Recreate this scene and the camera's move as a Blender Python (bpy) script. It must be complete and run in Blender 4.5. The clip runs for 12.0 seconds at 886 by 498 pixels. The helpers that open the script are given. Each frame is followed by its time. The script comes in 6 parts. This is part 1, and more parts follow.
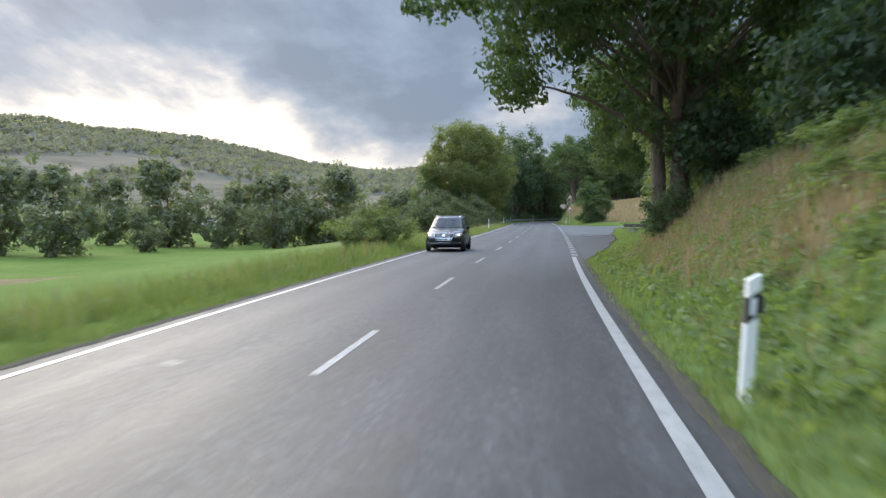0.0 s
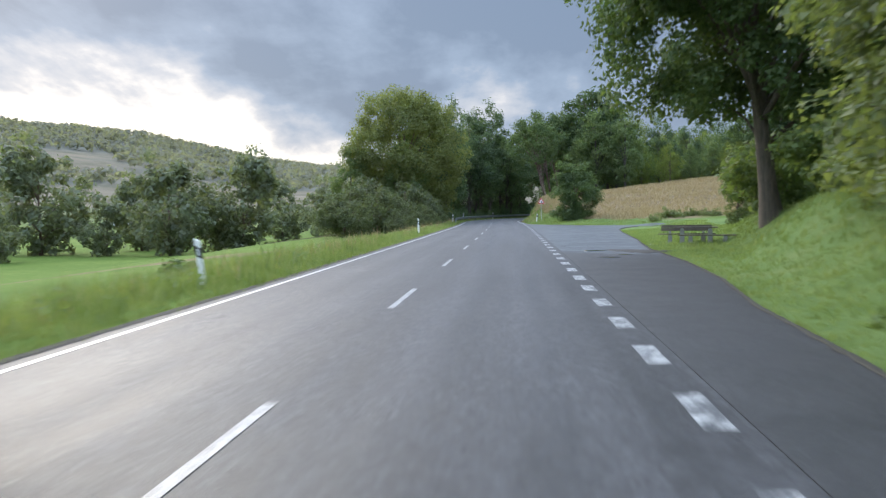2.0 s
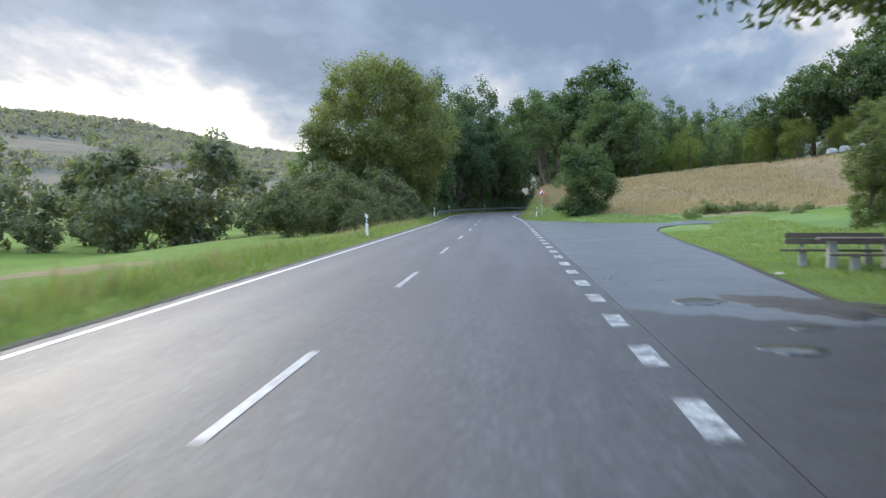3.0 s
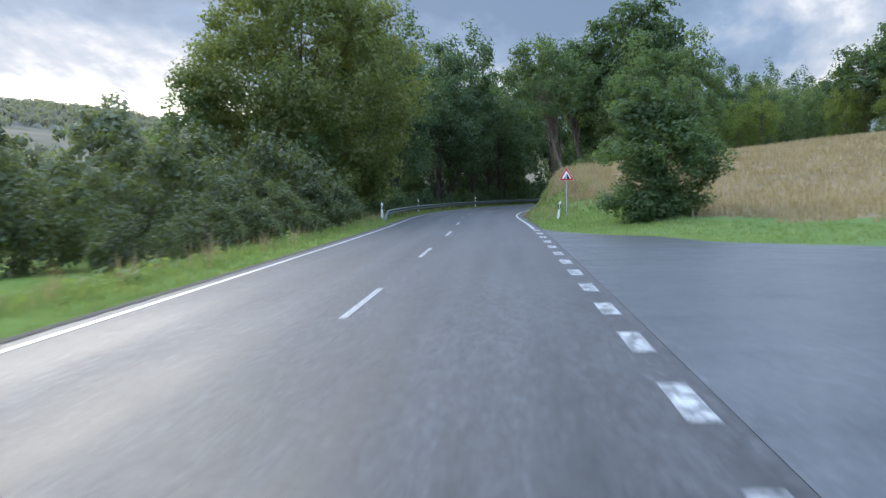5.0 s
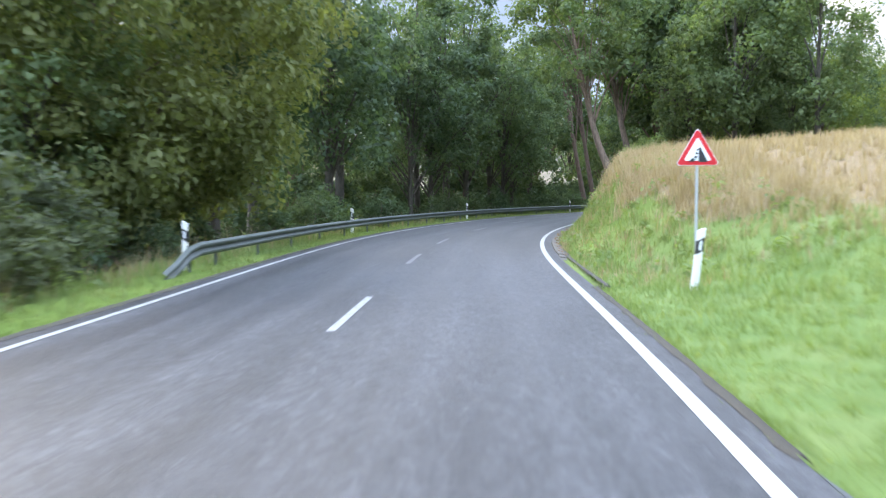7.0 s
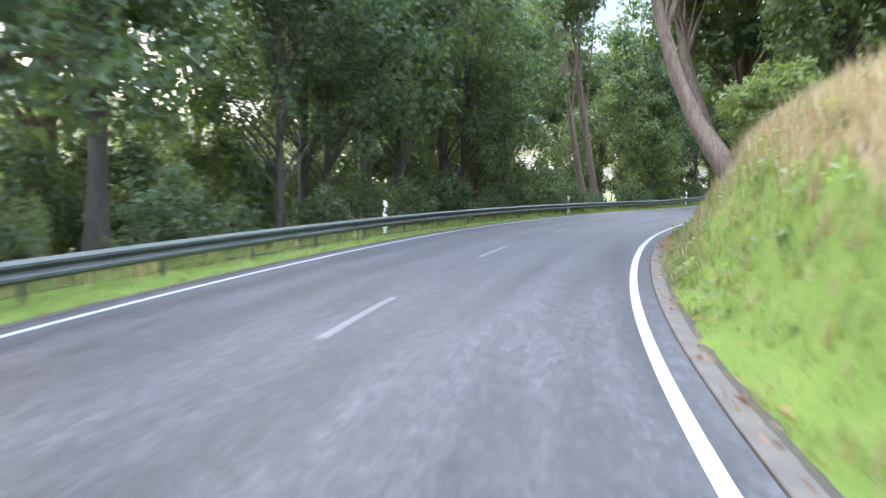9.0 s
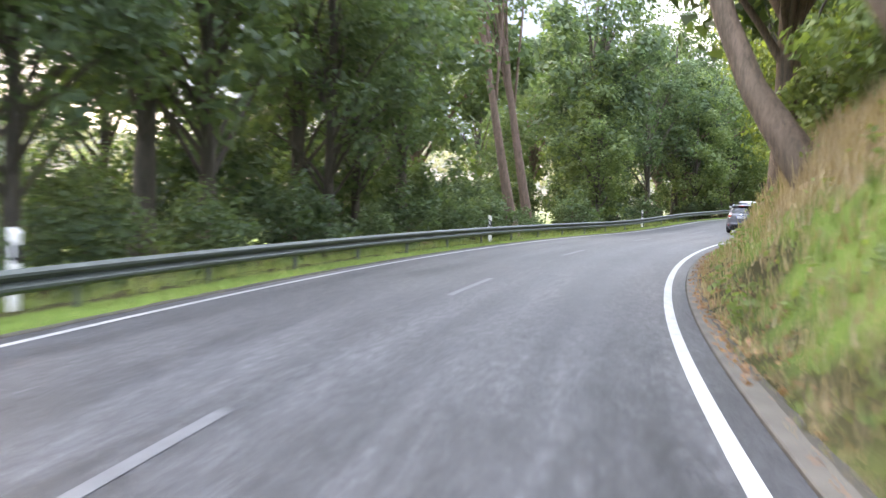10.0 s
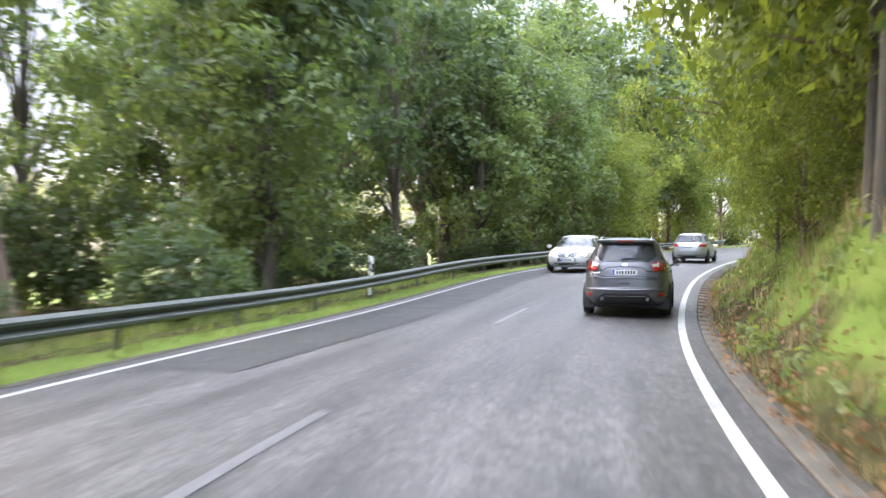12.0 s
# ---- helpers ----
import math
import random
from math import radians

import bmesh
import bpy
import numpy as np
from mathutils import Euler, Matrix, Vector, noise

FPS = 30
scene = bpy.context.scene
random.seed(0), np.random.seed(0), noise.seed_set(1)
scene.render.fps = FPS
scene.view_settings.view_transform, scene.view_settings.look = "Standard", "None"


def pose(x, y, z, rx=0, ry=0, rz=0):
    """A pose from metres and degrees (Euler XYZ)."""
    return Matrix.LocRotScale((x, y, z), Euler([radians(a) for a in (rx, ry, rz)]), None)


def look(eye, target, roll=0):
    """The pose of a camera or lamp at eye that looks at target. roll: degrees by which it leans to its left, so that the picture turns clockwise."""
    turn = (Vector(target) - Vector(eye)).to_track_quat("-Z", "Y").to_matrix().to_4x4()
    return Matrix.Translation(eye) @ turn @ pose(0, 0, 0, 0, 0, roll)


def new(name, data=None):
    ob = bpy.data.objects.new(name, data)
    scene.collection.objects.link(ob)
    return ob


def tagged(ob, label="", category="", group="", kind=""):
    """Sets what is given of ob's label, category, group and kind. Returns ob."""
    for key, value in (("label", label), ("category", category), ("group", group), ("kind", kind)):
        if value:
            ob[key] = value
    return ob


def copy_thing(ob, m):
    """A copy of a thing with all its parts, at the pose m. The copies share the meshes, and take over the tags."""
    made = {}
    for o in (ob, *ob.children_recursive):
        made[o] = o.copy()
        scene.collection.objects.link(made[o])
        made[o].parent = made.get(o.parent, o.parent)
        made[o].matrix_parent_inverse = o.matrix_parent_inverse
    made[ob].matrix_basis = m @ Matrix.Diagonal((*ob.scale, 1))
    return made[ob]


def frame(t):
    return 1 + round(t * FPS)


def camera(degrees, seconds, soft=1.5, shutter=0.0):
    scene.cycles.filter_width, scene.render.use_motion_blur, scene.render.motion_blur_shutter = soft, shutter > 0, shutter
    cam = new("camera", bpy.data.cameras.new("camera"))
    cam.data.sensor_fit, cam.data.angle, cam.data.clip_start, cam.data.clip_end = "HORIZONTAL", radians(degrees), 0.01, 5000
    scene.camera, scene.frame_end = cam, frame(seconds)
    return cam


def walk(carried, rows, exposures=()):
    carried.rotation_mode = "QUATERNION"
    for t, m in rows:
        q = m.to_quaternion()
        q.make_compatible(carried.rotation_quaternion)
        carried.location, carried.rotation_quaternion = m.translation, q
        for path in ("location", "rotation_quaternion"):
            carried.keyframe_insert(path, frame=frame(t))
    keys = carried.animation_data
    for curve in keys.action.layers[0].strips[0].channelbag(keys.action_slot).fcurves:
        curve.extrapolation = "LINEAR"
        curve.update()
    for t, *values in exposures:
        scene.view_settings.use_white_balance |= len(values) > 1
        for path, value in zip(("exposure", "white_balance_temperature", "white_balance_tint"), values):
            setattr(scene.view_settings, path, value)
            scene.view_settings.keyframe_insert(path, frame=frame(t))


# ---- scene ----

# ---------- camera and its walk ----------
cam = camera(49.0, 12.0, soft=1.3, shutter=0.42)
PATH = [
    (0, (2.42, -10.23, 1.73), (1.43, -0.28, 1.37), -0.2),
    (0.5, (2.33, 0.01, 1.68), (1.49, 9.97, 1.312), -0.85),
    (1, (2.38, 10.57, 1.65), (1.66, 20.53, 1.282), -1.0),
    (1.5, (2.40, 20.98, 1.72), (1.76, 30.96, 1.37), -0.8),
    (2, (2.43, 31.89, 1.63), (1.83, 41.86, 1.23), -0.8),
    (2.5, (2.64, 42.82, 1.59), (2.05, 52.79, 1.14), -0.8),
    (3, (2.78, 53.53, 1.63), (2.23, 63.50, 1.145), -0.5),
    (3.5, (2.92, 64.13, 1.64), (2.42, 74.11, 1.145), -0.4),
    (5.5, (3.36, 105.07, 1.66), (2.79, 115.04, 1.06), -0.9),
    (6, (3.38, 114.52, 1.63), (2.77, 124.49, 1.07), -0.6),
    (6.5, (3.40, 123.83, 1.62), (2.76, 133.80, 1.07), -0.6),
    (8.5, (3.11, 157.61, 1.71), (2.77, 167.59, 1.12), 1.9),
    (9, (3.63, 167.00, 1.67), (3.42, 176.98, 1.00), 0.8),
    (9.5, (4.51, 176.53, 1.59), (4.60, 186.52, 0.98), 1.1),
    (10, (5.94, 186.17, 1.51), (6.46, 196.15, 1.04), 1.0),
    (10.5, (7.96, 195.43, 1.39), (8.96, 205.37, 0.95), 0.6),
    (11, (10.59, 205.23, 1.41), (12.31, 215.07, 1.15), 1.1),
    (11.5, (13.52, 214.72, 1.45), (15.72, 224.48, 1.34), -0.1),
    (12, (16.82, 223.36, 1.44), (19.61, 232.96, 1.45), 0.3),
]
EXPOSURES = [
    (0, 0.54, 6250, 11), (1, 0.60, 6200, 11), (2.5, 0.66, 6100, 11), (3.5, 0.62, 5950, 10), (5.5, 0.66, 5750, 10), (6.5, 1.40, 6350, 13),
    (8.5, 2.20, 6300, 15), (9, 2.37, 6500, 17), (9.5, 2.41, 6800, 19), (10, 2.62, 7200, 20), (10.5, 2.82, 7450, 22), (11, 2.88, 7350, 22), (11.5, 2.58, 7250, 21), (12, 2.62, 7250, 20),
]
walk(cam, [(t, look(eye, target, roll)) for t, eye, target, roll in PATH], EXPOSURES)

# ---------- world and sun ----------
SUN_AZ, SUN_EL = -36.0, 26.0  # degrees from +y (to the right), degrees up


def node(tree, kind, _=None, **sockets):
    n = tree.nodes.new(kind)
    for key, value in sockets.items():
        name = key.replace("_", " ")
        slot = n.inputs[int(name[1:])] if name[0] == "i" and name[1:].isdigit() else n.inputs[name]
        if isinstance(value, bpy.types.NodeSocket):
            tree.links.new(value, slot)
        else:
            slot.default_value = value
    return n


def ramp(tree, fac, stops, mode="LINEAR"):
    n = tree.nodes.new("ShaderNodeValToRGB")
    n.color_ramp.interpolation = mode
    els = n.color_ramp.elements
    while len(els) < len(stops):
        els.new(0.5)
    for el, (at, c) in zip(els, stops):
        el.position = at
        el.color = (*c, 1) if len(c) == 3 else c
    tree.links.new(fac, n.inputs["Fac"])
    return n.outputs["Color"]


def math_node(tree, op, a, b=0.0, c=0.0, clamp=False):
    n = tree.nodes.new("ShaderNodeMath")
    n.operation, n.use_clamp = op, clamp
    for k, v in enumerate((a, b, c)):
        if isinstance(v, bpy.types.NodeSocket):
            tree.links.new(v, n.inputs[k])
        else:
            n.inputs[k].default_value = v
    return n.outputs[0]


def mix_rgb(tree, fac, a, b, mode="MIX"):
    n = tree.nodes.new("ShaderNodeMix")
    n.data_type, n.blend_type = "RGBA", mode
    for key, v in ((0, fac), (6, a), (7, b)):
        if isinstance(v, bpy.types.NodeSocket):
            tree.links.new(v, n.inputs[key])
        else:
            n.inputs[key].default_value = (*v, 1) if isinstance(v, tuple) and len(v) == 3 else v
    return n.outputs[2]


def build_world():
    world = bpy.data.worlds.new("evening_sky")
    scene.world = world
    world.use_nodes = True
    t = world.node_tree
    t.nodes.clear()
    sky = t.nodes.new("ShaderNodeTexSky")
    sky.sky_type, sky.sun_disc, sky.sun_elevation, sky.sun_rotation = "NISHITA", False, radians(SUN_EL), radians(SUN_AZ)
    sky.air_density, sky.dust_density = 1.2, 2.0
    co = node(t, "ShaderNodeTexCoord").outputs["Generated"]
    sep = node(t, "ShaderNodeSeparateXYZ", None, Vector=co)
    up = math_node(t, "MAXIMUM", sep.outputs[2], 0.0)
    flat = math_node(t, "ADD", up, 0.30)
    px = math_node(t, "DIVIDE", sep.outputs[0], flat)
    py = math_node(t, "DIVIDE", sep.outputs[1], flat)
    plane = node(t, "ShaderNodeCombineXYZ", None, X=px, Y=py, Z=0.0).outputs[0]
    stretched = node(t, "ShaderNodeMapping", None, Vector=plane, Location=(0.9, 0.35, 0), Scale=(1.5, 0.85, 1)).outputs[0]
    big = node(t, "ShaderNodeTexNoise", None, Vector=stretched, Scale=1.15, Detail=8.0, Roughness=0.56, Distortion=0.6).outputs["Fac"]
    fine = node(t, "ShaderNodeTexNoise", None, Vector=stretched, Scale=3.6, Detail=6.0, Roughness=0.55).outputs["Fac"]
    # clouds are thin round the hidden sun and towards the horizon, thick overhead
    sun_dir = (math.sin(radians(-22)) * math.cos(radians(6)), math.cos(radians(-22)) * math.cos(radians(6)), math.sin(radians(6)))
    dot_node = node(t, "ShaderNodeVectorMath", None, i0=co, i1=sun_dir)
    dot_node.operation = "DOT_PRODUCT"
    dot = dot_node.outputs["Value"]
    glow = math_node(t, "POWER", math_node(t, "MAXIMUM", dot, 0.0), 12.0)
    low = math_node(t, "SUBTRACT", 1.0, math_node(t, "MULTIPLY", up, 6.0), clamp=True)
    thin = math_node(t, "MULTIPLY", glow, low)
    thick = math_node(t, "MULTIPLY_ADD", big, 0.60, math_node(t, "MULTIPLY", fine, 0.40))
    bright = math_node(t, "MULTIPLY_ADD", math_node(t, "SUBTRACT", 0.5, thick), 2.3, 0.19)
    bright = math_node(t, "ADD", bright, math_node(t, "MULTIPLY", thin, 1.25))
    bright = math_node(t, "ADD", bright, math_node(t, "MULTIPLY", math_node(t, "POWER", low, 3.0), 0.20))
    for az, el, power, amount in ((2, 15, 45.0, -0.12), (-9, 11, 60.0, -0.08), (20, 9, 70.0, 0.18), (-24, 12, 60.0, 0.05), (-7, 4.5, 420.0, -0.34), (-13, 6.5, 500.0, -0.16)):
        aim = (math.sin(radians(az)) * math.cos(radians(el)), math.cos(radians(az)) * math.cos(radians(el)), math.sin(radians(el)))
        facing = node(t, "ShaderNodeVectorMath", None, i0=co, i1=aim)
        facing.operation = "DOT_PRODUCT"
        bright = math_node(t, "MULTIPLY_ADD", math_node(t, "POWER", math_node(t, "MAXIMUM", facing.outputs["Value"], 0.0), power), amount, bright)
    cloud = ramp(t, bright, [(0.05, (0.15, 0.20, 0.28)), (0.28, (0.23, 0.29, 0.38)), (0.48, (0.44, 0.45, 0.48)), (0.68, (0.86, 0.79, 0.70)), (0.9, (1.45, 1.32, 1.12))])
    # an overcast sky is brightest high up; boosted further here to light the ground
    high = math_node(t, "MULTIPLY", math_node(t, "SUBTRACT", up, 0.21), 2.2, clamp=True)
    gain = math_node(t, "MULTIPLY_ADD", high, 4.2, 1.0)
    # added fill: unseen sky behind and to the left brightened to light the scene
    away = node(t, "ShaderNodeVectorMath", None, i0=co, i1=(-0.62, -0.78, 0.0))
    away.operation = "DOT_PRODUCT"
    gain = math_node(t, "MULTIPLY_ADD", math_node(t, "MAXIMUM", away.outputs["Value"], 0.0), 2.2, gain)
    cloud = mix_rgb(t, 1.0, cloud, node(t, "ShaderNodeCombineColor", None, Red=gain, Green=gain, Blue=gain).outputs[0], "MULTIPLY")
    clear = node(t, "ShaderNodeBackground", None, Color=sky.outputs[0], Strength=0.06)
    cover = node(t, "ShaderNodeBackground", None, Color=cloud, Strength=1.0)
    both = node(t, "ShaderNodeMixShader", None, Fac=0.9)
    t.links.new(clear.outputs[0], both.inputs[1])
    t.links.new(cover.outputs[0], both.inputs[2])
    out = t.nodes.new("ShaderNodeOutputWorld")
    t.links.new(both.outputs[0], out.inputs["Surface"])


build_world()
sun = new("sun", bpy.data.lights.new("sun", "SUN"))
sun.data.energy, sun.data.angle, sun.data.color = 2.3, radians(45), (1.0, 0.88, 0.70)
_d = Vector((math.sin(radians(SUN_AZ)) * math.cos(radians(SUN_EL)), math.cos(radians(SUN_AZ)) * math.cos(radians(SUN_EL)), math.sin(radians(SUN_EL))))
sun.matrix_world = look(_d * 60, (0, 0, 0))

# ---------- materials ----------


def material(name, build):
    m = bpy.data.materials.new(name)
    m.use_nodes = True
    t = m.node_tree
    t.nodes.clear()
    out = t.nodes.new("ShaderNodeOutputMaterial")
    t.links.new(build(t), out.inputs["Surface"])
    return m


def noise_of(t, scale, detail=4.0, rough=0.55, vec=None, kind="Fac"):
    if vec is None:
        vec = node(t, "ShaderNodeTexCoord").outputs["Object"]
    return node(t, "ShaderNodeTexNoise", None, Vector=vec, Scale=scale, Detail=detail, Roughness=rough).outputs[kind]


def attribute_of(t, name):
    n = t.nodes.new("ShaderNodeAttribute")
    n.attribute_name = name
    return n.outputs["Fac"]


def bump_of(t, height, strength=0.3, distance=0.02):
    return node(t, "ShaderNodeBump", None, Height=height, Strength=strength, Distance=distance).outputs[0]


def principled(t, color, rough=0.5, normal=None, **more):
    n = node(t, "ShaderNodeBsdfPrincipled", None, Base_Color=(*color, 1) if isinstance(color, tuple) else color, Roughness=rough, **more)
    if normal is not None:
        t.links.new(normal, n.inputs["Normal"])
    return n.outputs[0]


def plain(name, color, rough=0.5, vary=0.25, scale=6.0, bump=0.0, **more):
    """Paint, plastic, metal: a base colour with two scales of wear."""

    def build(t):
        a, b = noise_of(t, scale), noise_of(t, scale * 9, 5)
        dark = tuple(c * (1 - vary) for c in color)
        lite = tuple(min(c * (1 + vary), 1) for c in color)
        c = mix_rgb(t, a, dark, lite)
        c = mix_rgb(t, math_node(t, "MULTIPLY", b, vary), c, dark)
        r = math_node(t, "MULTIPLY_ADD", b, 0.2, rough - 0.1, clamp=True)
        return principled(t, c, r, bump_of(t, b, bump, 0.01) if bump else None, **more)

    return material(name, build)


def asphalt(name, base, rough, spread, wet, bumpy=0.6, film=0.32, streaky=False, gloss=1.42):
    def build(t):
        co = node(t, "ShaderNodeTexCoord").outputs["Object"]
        big = noise_of(t, 0.16, 5, 0.6, co)
        mid = noise_of(t, 1.1, 6, 0.65, co)
        lane_co = node(t, "ShaderNodeCombineXYZ", None, X=attribute_of(t, "across"), Y=attribute_of(t, "along"), Z=0.0).outputs[0]
        streak = noise_of(t, 1.0, 5, 0.62, node(t, "ShaderNodeMapping", None, Vector=lane_co, Scale=(1.7, 0.07, 1.0)).outputs[0])
        grain = noise_of(t, 34.0, 5, 0.85, co)
        stones = node(t, "ShaderNodeTexVoronoi", None, Vector=co, Scale=42.0).outputs["Distance"]
        a, b = (0.22, 0.68) if streaky else (0.4, 0.5)
        tone = math_node(t, "ADD", math_node(t, "MULTIPLY", mid, a), math_node(t, "MULTIPLY_ADD", big, 0.2, math_node(t, "MULTIPLY", streak, b)))
        pools = noise_of(t, 1.0, 4, 0.6, node(t, "ShaderNodeMapping", None, Vector=lane_co, Scale=(0.75, 0.045, 1.0)).outputs[0]) if streaky else noise_of(t, 0.35, 4, 0.6, co)
        c = ramp(t, tone, [(0.44, tuple(v * 0.60 for v in base)), (0.55, base), (0.66, tuple(v * 1.38 for v in base))])
        speck = ramp(t, grain, [(0.42, (0.35, 0.35, 0.35)), (0.62, (1.0, 1.0, 1.0)), (0.75, (2.1, 2.1, 2.1))])
        blot = ramp(t, noise_of(t, 7.0, 5, 0.7, co), [(0.35, (0.62, 0.62, 0.62)), (0.52, (1.0, 1.0, 1.0)), (0.68, (1.5, 1.5, 1.5))])
        chips = ramp(t, node(t, "ShaderNodeTexVoronoi", None, Vector=co, Scale=19.0).outputs["Color"], [(0.25, (0.55, 0.55, 0.55)), (0.6, (1.0, 1.0, 1.0)), (0.85, (1.9, 1.9, 1.9))])
        c = mix_rgb(t, 0.85, c, speck, "MULTIPLY")
        c = mix_rgb(t, 0.7, c, chips, "MULTIPLY")
        c = mix_rgb(t, 0.7, c, blot, "MULTIPLY")
        # asphalt colour multiplied up in the bend to stand for spray haze and exposure
        c = mix_rgb(t, attribute_of(t, "wear_or_haze"), c, (1.74, 1.68, 1.54), "MULTIPLY")
        lane = attribute_of(t, "track")
        damp = math_node(t, "ADD", math_node(t, "MULTIPLY", math_node(t, "SUBTRACT", streak, 0.5), 1.3), math_node(t, "MULTIPLY", math_node(t, "SUBTRACT", mid, 0.5), 0.5 if streaky else 1.0))
        r = math_node(t, "ADD", math_node(t, "MULTIPLY_ADD", damp, spread, rough), math_node(t, "MULTIPLY", lane, -0.10))
        r = math_node(t, "MAXIMUM", r, 0.26)
        h = math_node(t, "ADD", math_node(t, "MULTIPLY", stones, 0.6), grain)
        return principled(t, c, r, bump_of(t, h, bumpy, 0.008), Coat_Weight=math_node(t, "MULTIPLY", wet, ramp(t, pools, [(0.36, (0.45, 0.45, 0.45)), (0.52, (1.0, 1.0, 1.0))])), Coat_Roughness=film, IOR=gloss)

    return material(name, build)


M_ROAD = asphalt("wet_asphalt", (0.063, 0.063, 0.067), 0.60, 0.24, 0.08, streaky=True, gloss=1.32)
M_LAYBY = asphalt("lay_by_asphalt", (0.058, 0.060, 0.066), 0.46, 0.35, 0.55, 0.4, 0.27)
M_NEWBAY = asphalt("new_lay_by_asphalt", (0.036, 0.036, 0.038), 0.60, 0.25, 0.06, 0.5)
M_BROWNBAY = asphalt("brown_lay_by_asphalt", (0.052, 0.046, 0.042), 0.75, 0.2, 0.0, 0.6)
M_PUDDLE = plain("rain_water", (0.030, 0.032, 0.034), 0.13, 0.3, 3.0, 0.03, IOR=1.33)
M_PATCH = asphalt("patch_asphalt", (0.036, 0.038, 0.038), 0.55, 0.35, 0.05)
M_GUTTER = plain("gutter_concrete", (0.100, 0.086, 0.068), 0.8, 0.6, 0.9, 0.7)


def line_paint(t):
    wear_or_haze = math_node(t, "MULTIPLY_ADD", noise_of(t, 4.5, 8, 0.72), 0.75, math_node(t, "MULTIPLY", noise_of(t, 55, 3), 0.25))
    c = ramp(t, wear_or_haze, [(0.485, (0.070, 0.070, 0.072)), (0.525, (0.34, 0.34, 0.33)), (0.60, (0.58, 0.58, 0.56))])
    return principled(t, c, 0.45, bump_of(t, wear_or_haze, 0.2, 0.004))


def fresh_line(t):
    wear_or_haze = math_node(t, "MULTIPLY_ADD", noise_of(t, 5.0, 6, 0.7), 0.75, math_node(t, "MULTIPLY", noise_of(t, 55, 3), 0.25))
    c = ramp(t, wear_or_haze, [(0.33, (0.11, 0.11, 0.11)), (0.46, (0.32, 0.315, 0.30)), (0.66, (0.47, 0.46, 0.43))])
    return principled(t, c, 0.4, bump_of(t, wear_or_haze, 0.2, 0.004))


M_LINE = material("road_paint", fresh_line)
M_WORN = material("worn_road_paint", line_paint)


def dash_line(t):
    wear_or_haze = math_node(t, "MULTIPLY_ADD", noise_of(t, 7.0, 6, 0.7), 0.7, math_node(t, "MULTIPLY", noise_of(t, 60, 3), 0.3))
    c = ramp(t, wear_or_haze, [(0.42, (0.085, 0.085, 0.086)), (0.51, (0.27, 0.27, 0.265)), (0.64, (0.43, 0.43, 0.415))])
    return principled(t, c, 0.5, bump_of(t, wear_or_haze, 0.2, 0.004))


M_DASH = material("dash_paint", dash_line)


def faded_paint(t):
    wear_or_haze = math_node(t, "MULTIPLY_ADD", noise_of(t, 6.0, 6, 0.7), 0.7, math_node(t, "MULTIPLY", noise_of(t, 60, 3), 0.3))
    c = ramp(t, wear_or_haze, [(0.40, (0.066, 0.066, 0.069)), (0.55, (0.100, 0.100, 0.101)), (0.70, (0.17, 0.17, 0.167))])
    return principled(t, c, 0.5, bump_of(t, wear_or_haze, 0.2, 0.004))


M_FADED = material("faded_road_paint", faded_paint)
M_SOIL = plain("edge_soil", (0.050, 0.042, 0.028), 0.95, 0.5, 4.0, 0.8)


